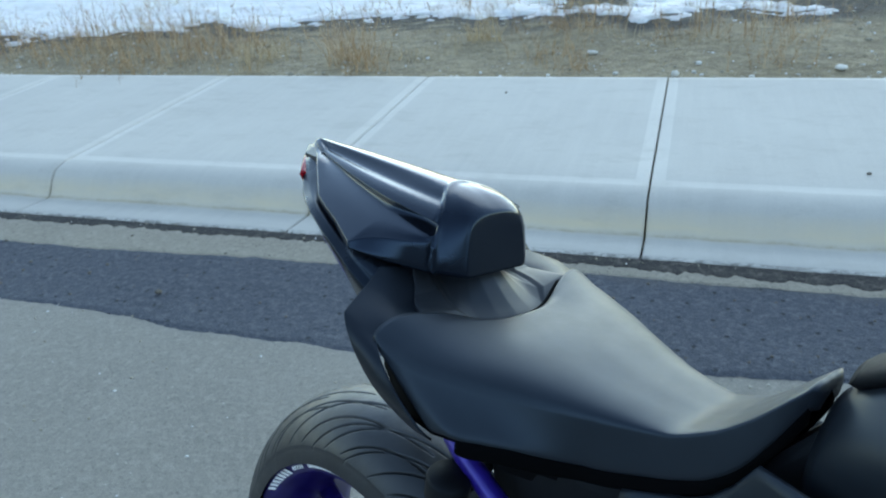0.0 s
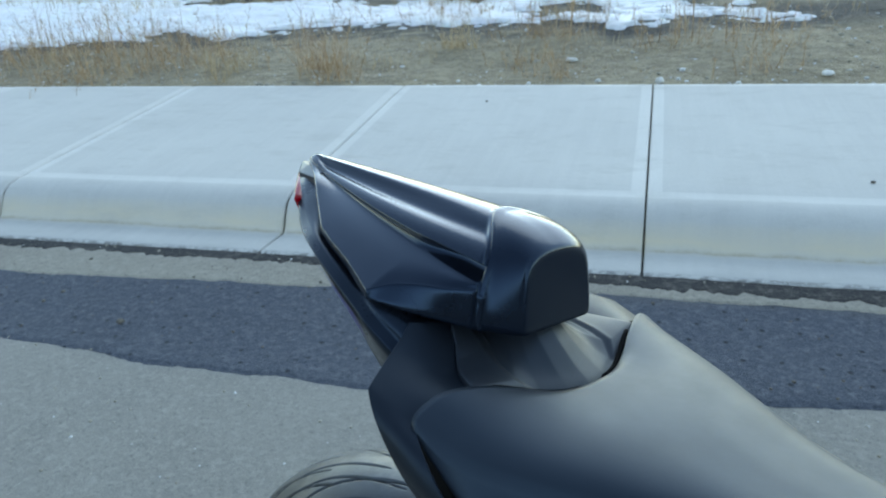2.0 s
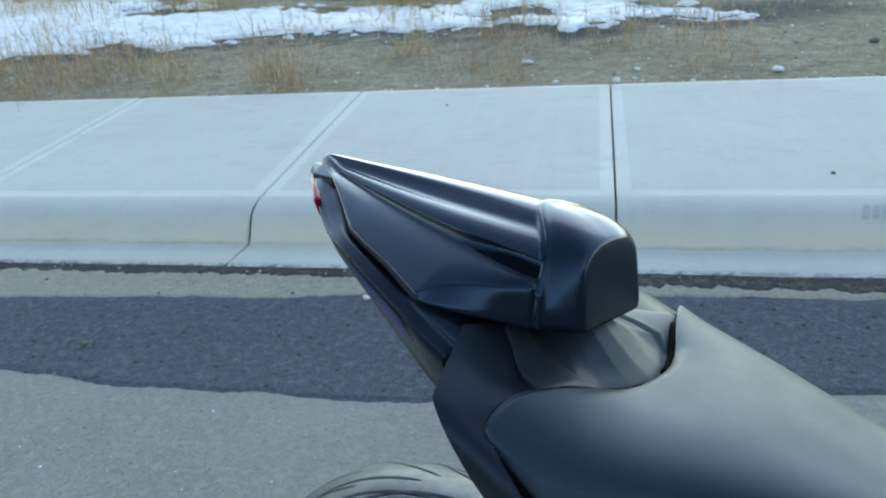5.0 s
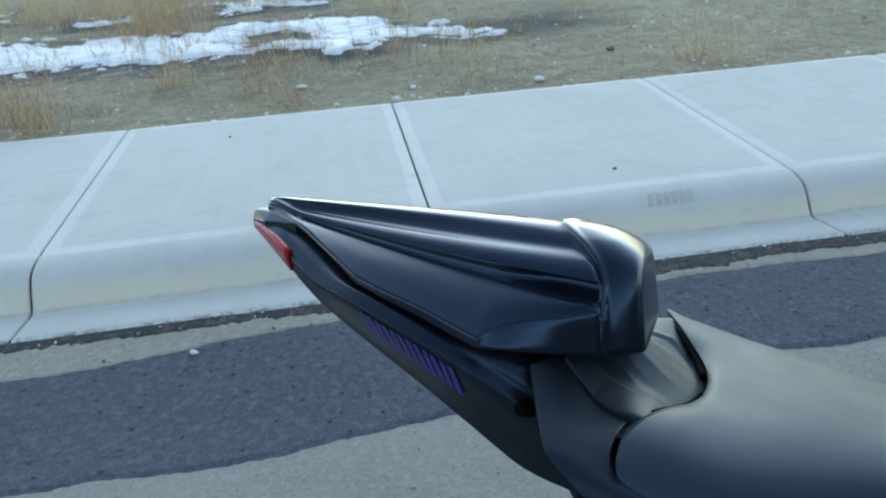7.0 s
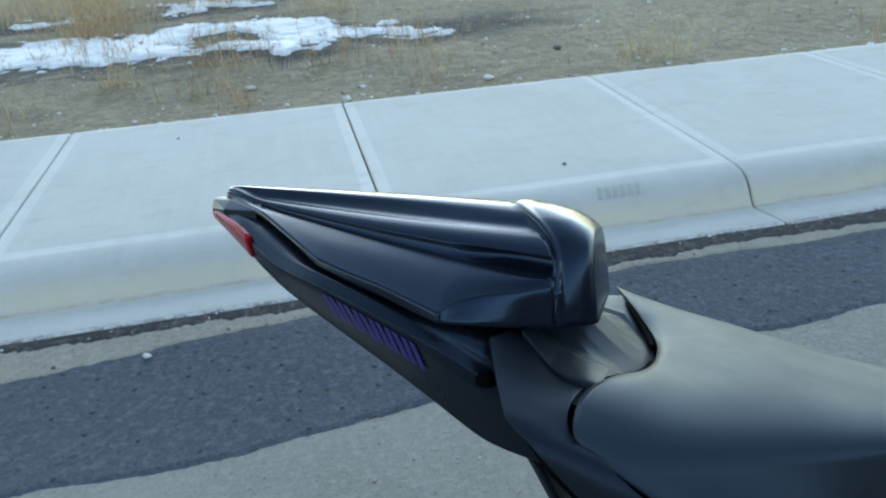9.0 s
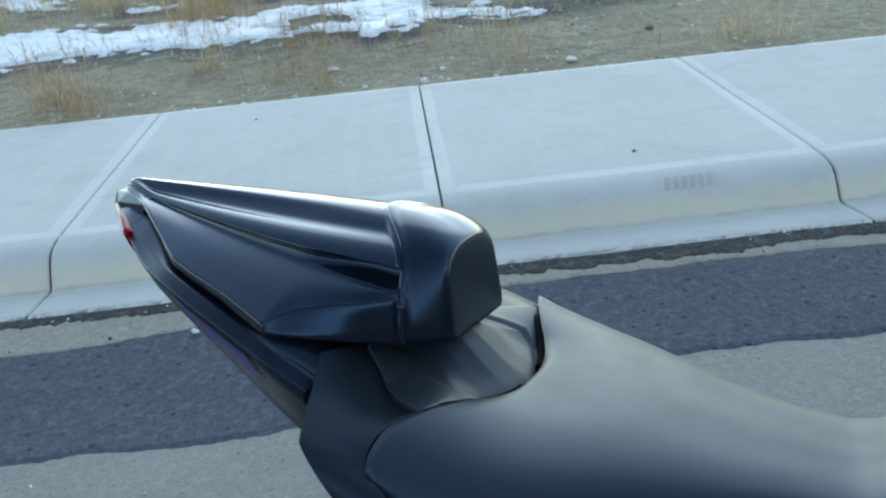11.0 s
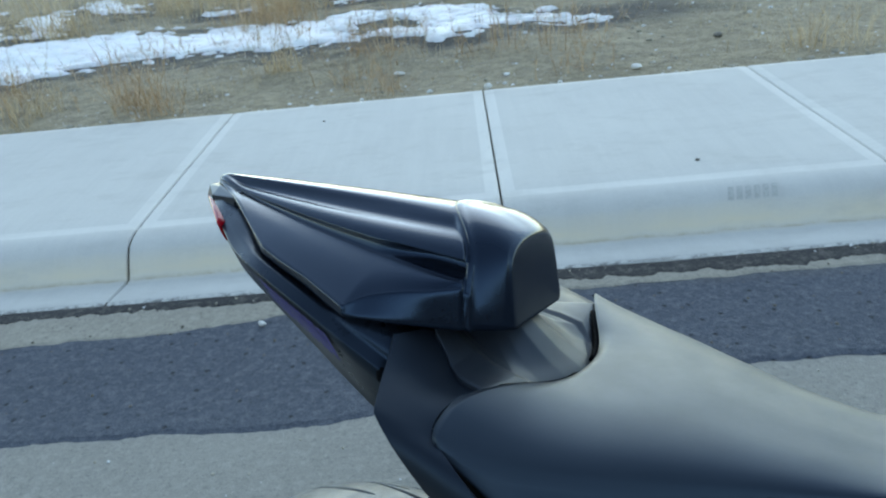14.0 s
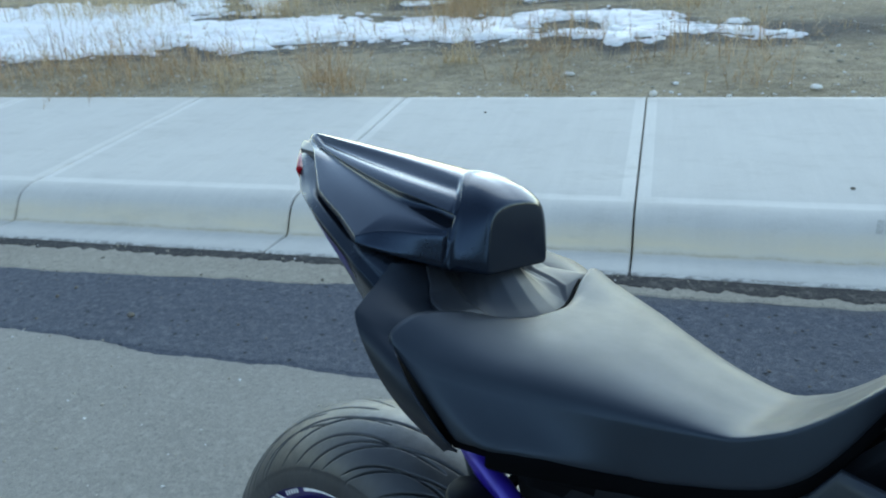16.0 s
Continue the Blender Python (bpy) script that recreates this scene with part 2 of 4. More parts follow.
    m.bump(m.noise(60, 3, 0.6, stretch=(5, 0.4, 1)), 0.25, 0.0015)
    return m.mat


M_CONC = concrete("brushed_concrete", (0.42, 0.42, 0.412), (0.49, 0.49, 0.478))
M_TOOLED = concrete("trowelled_concrete", (0.485, 0.485, 0.477), (0.55, 0.55, 0.54), 0.6)


def asphalt(name, lo, hi, stone, stone_mix, pits=0.5, holes=0.0):
    lo, hi, stone = warm(lo), warm(hi), warm(stone)
    m = Mat(name, 0.9)
    c = m.ramp(m.noise(2.2, 6, 0.65), [(0.3, lo), (0.7, hi)])
    v = m.voronoi(110)
    c = m.mix(m.math("MULTIPLY", m.ramp(v.outputs["Color"], [(0.45, 0.0), (0.95, 1.0)]), stone_mix), c, stone)
    c = m.mix(m.math("MULTIPLY", m.ramp(m.noise(300, 4, 0.8), [(0.35, 1.0), (0.55, 0.0)]), pits), c, tuple(x * 0.5 for x in lo))
    c = m.mix(m.math("MULTIPLY", m.ramp(m.noise(75, 3, 0.6), [(0.33, 1.0), (0.43, 0.0)]), pits), c, tuple(x * 0.42 for x in lo))
    c = m.mix(m.math("MULTIPLY", m.ramp(m.noise(38, 4, 0.7), [(0.50, 0.0), (0.66, 1.0)]), 0.6), c, stone)
    c = m.mix(m.ramp(m.noise(0.9, 4, 0.5, stretch=(0.4, 2.5, 1)), [(0.45, 0.0), (0.8, 0.35)]), c, hi)
    if holes:
        pit = m.voronoi(13)
        pit.voronoi_dimensions = "2D"
        pit.inputs["Randomness"].default_value = 1.0
        near = m.math("ADD", pit.outputs["Distance"], m.math("MULTIPLY", m.noise(60, 4, 0.7), 0.12))
        keep = m.ramp(pit.outputs["Color"], [(0.50, 0.0), (0.56, 1.0)])
        hole = m.math("MULTIPLY", m.ramp(near, [(0.115, 1.0), (0.170, 0.0)]), keep)
        c = m.mix(m.math("MULTIPLY", hole, holes), c, tuple(x * 0.28 for x in lo))
        y = m.axis("Y")
        dusty = m.math("MULTIPLY", m.math("ADD", m.math("SUBTRACT", y, 2.235), m.math("MULTIPLY", m.math("SUBTRACT", m.noise(3.5, 5, 0.6), 0.5), 0.14)), 9.0)
        c = m.mix(m.math("MULTIPLY", m.math("MINIMUM", m.math("MAXIMUM", dusty, 0.0), 1.0), 0.55), c, (0.125, 0.112, 0.092))
        m.bump(m.math("SUBTRACT", 1.0, hole), 0.8, 0.006)
        m.bump(m.noise(42, 5, 0.75), 0.9, 0.012)
    m.color(c)
    m.bump(v.outputs["Distance"], 0.35, 0.002)
    m.bump(m.noise(90, 6, 0.8), 0.6, 0.005)
    return m.mat


M_ROAD = asphalt("dusty_asphalt", (0.200, 0.195, 0.180), (0.255, 0.248, 0.228), (0.31, 0.30, 0.275), 0.4, 0.4)
M_STRIP = asphalt("dark_asphalt", (0.041, 0.052, 0.076), (0.064, 0.078, 0.106), (0.115, 0.131, 0.160), 0.5, 0.6, 0.9)
M_GRIT = asphalt("grit_and_sand", (0.215, 0.200, 0.170), (0.28, 0.262, 0.225), (0.33, 0.31, 0.27), 0.5, 0.5)
M_TAR = asphalt("dark_grit", (0.010, 0.010, 0.010), (0.030, 0.028, 0.026), (0.12, 0.11, 0.10), 0.25, 0.7)

mb = Mat("dirt", 0.95)
dirt = mb.ramp(mb.noise(0.55, 8, 0.68), [(0.30, (0.26, 0.200, 0.112)), (0.52, (0.345, 0.272, 0.162)), (0.74, (0.42, 0.342, 0.22))])
dirt = mb.mix(mb.ramp(mb.noise(6.5, 7, 0.75), [(0.38, 0.55), (0.58, 0.0)]), dirt, (0.150, 0.116, 0.070))
dirt = mb.mix(mb.ramp(mb.noise(45, 5, 0.8), [(0.55, 0.0), (0.75, 0.5)]), dirt, (0.36, 0.32, 0.24))
dirt = mb.mix(mb.ramp(mb.noise(17, 6, 0.75), [(0.42, 0.5), (0.56, 0.0)]), dirt, (0.135, 0.098, 0.058))
# soaked soil round the melting snow
damp = mb.nt.nodes.new("ShaderNodeAttribute")
damp.attribute_name = "damp"
dirt = mb.mix(mb.math("MULTIPLY", damp.outputs["Fac"], 0.92), dirt, (0.040, 0.034, 0.026))
mb.color(dirt)
mb.bump(mb.noise(30, 7, 0.75), 0.9, 0.016)
mb.bump(mb.noise(9, 5, 0.7), 0.8, 0.05)
M_DIRT = mb.mat

mb = Mat("brown_wall", 0.9)
mb.color(mb.ramp(mb.noise(1.2, 6), [(0.3, (0.060, 0.048, 0.038)), (0.7, (0.085, 0.068, 0.054))]))
mb.bump(mb.noise(30, 5), 0.5, 0.01)
M_REFLECTION_WALL = mb.mat

mb = Mat("old_snow", 0.6)
mb.color(mb.mix(mb.ramp(mb.noise(5, 7, 0.7), [(0.50, 0.0), (0.72, 0.75)]), (0.655, 0.635, 0.605), (0.40, 0.355, 0.29)))
mb.bsdf.inputs["Subsurface Weight"].default_value = 0.1
mb.bump(mb.noise(25, 6, 0.7), 0.5, 0.012)
M_SNOW = mb.mat

mb = Mat("dry_straw", 0.8)
mb.color(mb.ramp(mb.island(), [(0.0, (0.36, 0.245, 0.125)), (0.5, (0.48, 0.345, 0.185)), (1.0, (0.62, 0.48, 0.29))]))
M_STRAW = mb.mat
mb = Mat("brown_stalks", 0.8)
mb.color(mb.ramp(mb.island(), [(0.0, (0.27, 0.155, 0.070)), (0.6, (0.43, 0.27, 0.135)), (1.0, (0.58, 0.42, 0.25))]))
M_STALK = mb.mat

mb = Mat("pebbles", 0.85)
mb.color(mb.ramp(mb.island(), [(0.0, (0.24, 0.205, 0.145)), (0.5, (0.33, 0.29, 0.22)), (0.75, (0.46, 0.43, 0.36)), (0.9, (0.64, 0.62, 0.58))]))
mb.bump(mb.noise(120, 4), 0.4, 0.003)
M_PEBBLE = mb.mat
mb = Mat("pale_stone", 0.8)
mb.color(mb.ramp(mb.noise(70, 4), [(0.3, (0.46, 0.43, 0.37)), (0.7, (0.62, 0.59, 0.53))]))
M_PALE = mb.mat
mb = Mat("dark_crumb", 0.9)
mb.color(mb.ramp(mb.noise(90, 4), [(0.3, (0.07, 0.06, 0.048)), (0.7, (0.16, 0.135, 0.10))]))
M_CRUMB = mb.mat

# ---- ground, road and pavement ----
JOINTS = [-8.10, -6.75, -5.40, -4.05, -2.70, -1.35, 0.0, 1.385, 2.75, 4.10, 5.45, 6.80, 8.15]


def steps(a, b, n):
    return list(np.linspace(a, b, n))


SNOW_BANK = [(-12, 5.3), (-4.7, 5.54), (-4.3, 5.75), (-3.9, 5.9), (-3.3, 5.78), (-2.8, 5.96), (-2.2, 6.0), (-1.7, 6.0), (-1.1, 5.87), (-0.58, 6.08), (-0.23, 5.77), (0.03, 5.82), (0.12, 6.14), (0.29, 6.25), (0.48, 5.99), (0.84, 6.06), (0.8, 6.31),
             (0.53, 6.67), (0.29, 6.45), (0.21, 6.85), (0.03, 7.19), (-0.54, 7.32), (-1.18, 7.33), (-1.54, 7.15), (-2.2, 7.22), (-2.3, 6.93), (-2.9, 7.27), (-3.4, 7.43), (-4.0, 7.15), (-4.5, 7.34), (-5.7, 8.74), (-7.5, 9.2), (-12, 9.2)]
SNOW_PATCHES = [[(-6.5, 10.0), (-5.8, 9.9), (-4.75, 8.2), (-4.55, 7.4), (-5.0, 7.6)], [(-5.1, 9.1), (-4.9, 9.8), (-3.95, 7.8), (-4.4, 7.8)], [(-4.8, 10.5), (-3.9, 9.8), (-3.6, 8.8), (-4.2, 9.1)],
                [(-1.45, 8.75), (-0.51, 8.9), (-0.4, 8.15), (-1.2, 8.1)], [(-0.36, 9.12), (0.23, 9.07), (-0.07, 8.5)], [(-2.6, 8.5), (-2.1, 8.45), (-2.1, 8.1), (-2.6, 8.15)]]
BARE_ISLE = [(-1.05, 6.84), (-0.77, 6.86), (-0.36, 6.57), (-0.39, 6.32), (-0.71, 6.35), (-0.97, 6.52)]


def inside_by(x, y, outline):
    """Signed distance to an outline, above zero inside; x and y may be arrays."""
    x, y = np.asarray(x, float), np.asarray(y, float)
    near, odd = np.full(x.shape, 1e9), np.zeros(x.shape, bool)
    for (x0, y0), (x1, y1) in zip(outline, outline[1:] + outline[:1]):
        dx, dy = x1 - x0, y1 - y0
        t = np.clip(((x - x0) * dx + (y - y0) * dy) / (dx * dx + dy * dy), 0, 1)
        near = np.minimum(near, np.hypot(x - x0 - t * dx, y - y0 - t * dy))
        if dy:
            odd ^= ((y0 > y) != (y1 > y)) & (x < x0 + (y - y0) * dx / dy)
    return np.where(odd, near, -near)


def snow_shape(x, y):
    d = np.minimum(inside_by(x, y, SNOW_BANK), -inside_by(x, y, BARE_ISLE))
    for p in SNOW_PATCHES:
        d = np.maximum(d, inside_by(x, y, p) - 0.03)
    return d


def snow_depth(x, y, shape=None):
    """How deep inside the snow a place of the lot lies; below zero it is bare."""
    ragged = 0.10 * fbm(x, y * 1.8, 1.6, 3, 3.0) + 0.11 * fbm(x, y * 1.9, 5.5, 4, 5.0)
    return float(snow_shape(x, y) if shape is None else shape) + ragged * 3.0 - 0.02


def lot_height(x, y):
    rise = 0.138 + 0.05 * float(np.clip((y - 4.6) / 6.0, 0, 4))
    rough = 0.035 * fbm(x, y, 0.8, 3, 8.0) + 0.012 * fbm(x, y, 5.0, 3, 2.0)
    near = float(np.clip((y - 4.23) / 0.5, 0.25, 1))
    return rise + rough * near


gx = [-400, -120, -40, -20, -13] + steps(-9, 6, 190) + [8, 12, 20, 40, 120, 400]
gy = [-400, -60, -12, 2.0, 4.1, 4.225] + steps(4.27, 6.2, 44) + steps(6.3, 10.5, 40) + steps(11, 20, 14) + [28, 45, 90, 400]
pts, wet = [], []
bank = snow_shape(*np.meshgrid(gx, np.array(gy) + 0.16, indexing="ij"))
for i, x in enumerate(gx):
    for j, y in enumerate(gy):
        inside = 4.2 < y < 25 and abs(x) < 15
        z = -0.10 if y < 4.0 else (lot_height(x, y) if inside else (0.135 if y < 4.24 else 0.33))
        pts.append((x, y, z))
        if inside:
            soaked = max(snow_depth(x, y + 0.16, bank[i, j]) * 3.0 + 1.15, 1.5 - math.hypot((x - 1.05) / 0.85, (y - 6.25) / 0.42) + 0.4 * fbm(x, y, 2.5, 3, 5.0))
            wet.append(float(np.clip(soaked, 0, 1)))
        else:
            wet.append(0.0)
me = mesh_of("ground", pts, grid_faces(len(gx), len(gy)))
attr = me.attributes.new("damp", "FLOAT", "POINT")
attr.data.foreach_set("value", wet)
tagged(part("ground", me, M_DIRT), "bare brown dirt lot with damp patches", "ground", kind="structure")


def strip_of(name, mat, y0, y1, z, wave0=None, wave1=None, nx=260, ny=10, label="", thick=0.012):
    """A ribbon along the street with ragged edges and a real edge."""
    xs = [-300, -60, -20] + steps(-9, 9, nx) + [20, 60, 300]
    rows = []
    for x in xs:
        a = y0 + (wave0(x) if wave0 else 0)
        b = y1 + (wave1(x) if wave1 else 0)
        line = [(x, a - 4 * thick, z - thick)] + [(x, a + (b - a) * k, z + 0.002 * fbm(x, a + (b - a) * k, 3, 2, z * 90)) for k in np.linspace(0, 1, ny)] + [(x, b, z - thick)]
        rows.append(line)
    return tagged(part(name, sheet(name, rows, smooth=False), mat), label, "road", kind="structure")


strip_of("road", M_ROAD, -300, 2.2, 0.0, nx=80, ny=12, label="pale dusty worn asphalt road surface", thick=0.05)
strip_edge = spline([-9, -2.2, -1.63, -1.31, -0.96, -0.69, -0.50, -0.39, -0.25, -0.10, 0.30, 0.63, 0.92, 1.02, 1.33, 1.8, 9], [1.80, 1.79, 1.78, 1.733, 1.738, 1.726, 1.738, 1.757, 1.772, 1.792, 1.828, 1.857, 1.853, 1.842, 1.880, 1.87, 1.86])
grit_edge = spline([-9, -1.93, -1.6, -1.2, -0.95, -0.66, -0.33, 0.20, 0.55, 0.90, 1.25, 1.7, 9], [2.17, 2.175, 2.203, 2.207, 2.235, 2.275, 2.305, 2.285, 2.293, 2.300, 2.285, 2.285, 2.28])
strip_of("road_patch", M_STRIP, 0.0, 2.34, 0.0050,
         lambda x: float(strip_edge(x)) + 0.010 * fbm(x, 0, 7, 4, 1.0) + 0.006 * fbm(x, 0, 38, 3, 2.0), None, 1300, 14,
         "dark grey newer asphalt strip along the gutter", 0.005)
strip_of("gutter_grit", M_GRIT, 0.0, 2.43, 0.0080,
         lambda x: float(grit_edge(x)) + 0.012 * fbm(x, 0, 4.0, 3, 4.0) + 0.006 * fbm(x, 0, 25, 3, 4.0), None, 900, 8,
         "sandy grit washed along the gutter edge", 0.003)
strip_of("gutter_crack", M_TAR, 2.362, 2.43, 0.0105,
         lambda x: -0.022 * float(np.clip((x + 0.5) / 0.5, 0, 1)) + 0.020 * fbm(x, 0, 2.0, 4, 6.0) + 0.018 * fbm(x, 0, 14, 3, 6.0) + 0.012 * fbm(x, 0, 45, 2, 6.0), None, 2600, 6,
         "dark broken asphalt edge against the concrete gutter", 0.02)


# unseen wall added behind the camera to darken reflections on the bike
part("reflection_wall", box_bm((90, 0.4, 2.8), (0, -9.2, 1.35), 0.02), M_REFLECTION_WALL)
tagged(bpy.data.objects["reflection_wall"], "unseen plain brown wall added to darken the reflections", "wall", kind="structure")


def slab_profile():
    """Across the street: gutter pan, kerb, walk; (y, z, tooled)."""
    pan = [(2.402, -0.08, 0), (2.402, 0.008, 1), (2.412, 0.017, 0), (2.50, 0.010, 0), (2.585, 0.002, 0)]
    kerb = [(2.600, 0.005, 0), (2.612, 0.018, 0), (2.632, 0.050, 0), (2.653, 0.080, 0), (2.676, 0.101, 0), (2.704, 0.114, 0), (2.740, 0.1215, 0), (2.775, 0.1255, 1), (2.80, 0.1235, 1), (2.83, 0.1265, 0)]
    walk_top = [(y, 0.1265 + (y - 2.83) * 0.019, 0) for y in np.linspace(2.95, 4.16, 8)] + [(4.19, 0.1525, 1), (4.222, 0.151, 1), (4.23, 0.140, 1), (4.23, 0.02, 0)]
    return pan + kerb + walk_top


PROFILE = slab_profile()


def slab(x0, x1):
    gap = 0.0030
    xs = [x0 + gap, x0 + gap + 0.003, x0 + gap + 0.008, x0 + 0.055] + steps(x0 + 0.12, x1 - 0.12, 9) + [x1 - 0.055, x1 - gap - 0.008, x1 - gap - 0.003, x1 - gap]
    drop = [0.010, 0.003, 0.0006] + [0.0] * (len(xs) - 6) + [0.0006, 0.003, 0.010]
    verts, faces, tooled = [], [], []
    for i, x in enumerate(xs):
        for k, (y, z, _) in enumerate(PROFILE):
            wob = 0.0016 * fbm(x, y, 2.5, 2, 9.0) if 2.42 < y < 4.2 else 0.0
            verts.append((x, y + (0.6 * drop[i] if 2.59 < y < 2.67 else 0), z - (drop[i] if k not in (0, len(PROFILE) - 1) else 0) + wob))
    n = len(PROFILE)
    for f in grid_faces(len(xs), n):
        i, k = f[0] // n, f[0] % n
        faces.append(f)
        edge = i < 3 or i >= len(xs) - 4
        tooled.append(1 if (edge and k > 13) or PROFILE[k][2] else 0)
    me = mesh_of("paving_slab", verts, faces)
    me.materials.append(M_CONC)
    me.materials.append(M_TOOLED)
    me.polygons.foreach_set("material_index", tooled)
    bm = bmesh.new()
    bm.from_mesh(me)
    bmesh.ops.recalc_face_normals(bm, faces=bm.faces)
    bm.to_mesh(me)
    bm.free()
    return me


pavement = thing("pavement", Matrix(), "pale grey concrete sidewalk with a rolled kerb and gutter", "sidewalk", kind="structure")
part("bedding", box_bm((600, 1.70, 0.05), (0, 3.36, -0.06)), M_TAR, pavement)
for a, b in zip(JOINTS[:-1], JOINTS[1:]):
    part("paving_slab", slab(a, b), None, pavement)
for a, b in ((-300, JOINTS[0]), (JOINTS[-1], 300)):
    part("paving_slab", slab(a, b), None, pavement)

# worn, unreadable stamp on the kerb's roll
mb = Mat("worn_stamp", 0.9)
mb.color(mb.ramp(mb.noise(90, 5, 0.7), [(0.35, (0.36, 0.335, 0.285)), (0.65, (0.46, 0.435, 0.38))]))
M_STAMP = mb.mat
for i in range(6):
    x0 = 0.775 + i * 0.030
    rows = [[(x0 + k * 0.021 + 0.25 * (y - 2.66), y, float(np.interp(y, [2.653, 2.676, 2.704, 2.740], [0.080, 0.101, 0.114, 0.1215])) + 0.0022) for y in (2.660, 2.672, 2.684, 2.698, 2.712)] for k in (0, 0.5, 1)]
    part("stamp_bar", sheet("stamp_bar", rows), M_STAMP, pavement)

# ---- motorcycle ----
BIKE = pose(-0.2142, 0.6359, 0.0, -13, 0, -30)
bike = thing("motorcycle", BIKE, "matte black naked motorcycle with blue accents leaning on its side stand", "motorcycle")

# the bodywork's middle plane lies a little off the axle's
MID = Matrix.Translation((0, -0.012, 0))

# rear seat cowl: ridge, groove, rib, air slot, side panel and lower edge fan out from the tail's tip
TIP = (-0.277, 0.0, 0.9465)
FAN = {  # end at the seam, outward bow, upward bow
    "a": ((-0.0055, 0.0, 0.9545), 0.0, 0.0012), "b": ((-0.002, -0.0145, 0.9528), -0.001, 0.0010),
    "c1": ((0.0065, -0.0235, 0.9490), -0.003, -0.0005), "c2": ((0.0145, -0.0330, 0.9420), -0.006, -0.0015),
    "d1": ((0.0265, -0.0460, 0.9395), -0.0095, 0.0), "d1b": ((0.0340, -0.0560, 0.9345), -0.0120, 0.0), "d2": ((0.0370, -0.0640, 0.9285), -0.0135, -0.0005),
    "e2": ((0.0390, -0.0680, 0.9130), -0.0130, 0.0)}
RIM = {  # the strip that runs up and over just behind the hump
    "a": (-0.0035, 0.0, 0.9555), "b": (0.000, -0.0125, 0.9548), "c1": (0.0085, -0.0235, 0.9520), "c2": (0.0165, -0.0330, 0.9480),
    "d1": (0.0285, -0.0460, 0.9405), "d1b": (0.0360, -0.0555, 0.9320), "d2": (0.0390, -0.0605, 0.9265), "e1": (0.0400, -0.0630, 0.9220), "e1b": (0.0405, -0.0650, 0.9170), "e2": (0.0410, -0.0668, 0.9130),
    "f": (0.0415, -0.0685, 0.9085), "g": (0.0420, -0.0705, 0.9040), "g2": (0.0422, -0.0710, 0.9010), "g3": (0.0430, -0.0720, 0.8880), "h": (0.0440, -0.0735, 0.8765)}
GX = [-0.277, -0.262, -0.236, -0.212, -0.177, -0.157, -0.143, -0.118, -0.0835, -0.055, -0.032, -0.0223, -0.009, 0.003, 0.020, 0.0415]
GY = [-0.0045, -0.0125, -0.0260, -0.041, -0.063, -0.0755, -0.0840, -0.0925, -0.102, -0.112, -0.1200, -0.1055, -0.0970, -0.0910, -0.0845, -0.0725]
GZ = [0.9445, 0.944, 0.940, 0.9375, 0.930, 0.923, 0.9175, 0.912, 0.904, 0.899, 0.8950, 0.9020, 0.9055, 0.9075, 0.9075, 0.9050]
HX = [-0.277, -0.262, -0.236, -0.212, -0.177, -0.157, -0.143, -0.1185, -0.082, -0.054, -0.032, 0.001, 0.0435]
HY = [-0.0045, -0.0130, -0.0265, -0.0415, -0.0635, -0.0760, -0.0845, -0.0927, -0.1022, -0.1125, -0.1205, -0.0975, -0.0745]
HZ = [0.9425, 0.9410, 0.9365, 0.9325, 0.9225, 0.9145, 0.9085, 0.9030, 0.8955, 0.8900, 0.8865, 0.8800, 0.8765]
SIDE_END = 0.0415


def ease(v, a, b):
    v = float(np.clip((v - a) / (b - a), 0, 1))
    return v * v * (3 - 2 * v)


def cowl_edge(x):
    """Lower edge of the cowl at x."""
    return np.array((x, np.interp(x, HX, HY), np.interp(x, HX, HZ)))


def cowl_points(s):
    p = {}
    for n, (end, out, up) in FAN.items():
        bow = 4 * s * (1 - s)
        q = np.array(TIP) + s * (np.array(end) - TIP)
        rise = min(1.0, s / 0.045)
        blunt = 0.0066 * (1 - s) * math.sqrt(rise * (2 - rise)) * (n in ("a", "b"))
        p[n] = q + (0, out * bow - 0.003 * min(1, s * 12) * (n != "a"), up * bow + blunt)
    x = TIP[0] + s * (SIDE_END - TIP[0])
    gy = np.interp(x, GX, GY)
    flat = 0.9397 - 0.0634 * x + 0.3904 * gy
    g = np.array((x, gy, flat + (np.interp(x, GX, GZ) - flat) * (1 - ease(x, -0.25, -0.19))))
    h = cowl_edge(x)
    deep = 0.0014 + 0.013 * ease(s, 0.74, 0.94)
    low = 0.35 * (1 - ease(s, 0.74, 0.94))
    p["e1"], p["e1b"] = (0.85 - low) * p["d2"] + (0.15 + low) * p["e2"] + (0, deep, 0), 0.15 * p["d2"] + 0.85 * p["e2"] + (0, deep, 0)
    p["f"] = 0.5 * (p["e2"] + g) + (0, 0, 0.0012 * ease(s, 0.0, 0.7))
    out = 0.0013 * ease(s, 0.02, 0.2)
    nose = 1 - ease(s, 0.0, 0.17)
    for i, n in enumerate(("b", "c1", "c2", "d1", "d1b", "d2", "e1", "e1b", "e2", "f")):
        a = (i + 1) / 11 * math.pi / 2
        q = np.array((x, g[1] * math.sin(a), g[2] + (p["a"][2] - g[2]) * math.cos(a)))
        p[n] = (1 - nose) * p[n] + nose * q
    p["g"], p["g2"], p["g3"], p["h"] = g, g + (0, -out, -out), 0.45 * g + 0.55 * h - (0, out, 0), h - (0, out, 0)
    return p


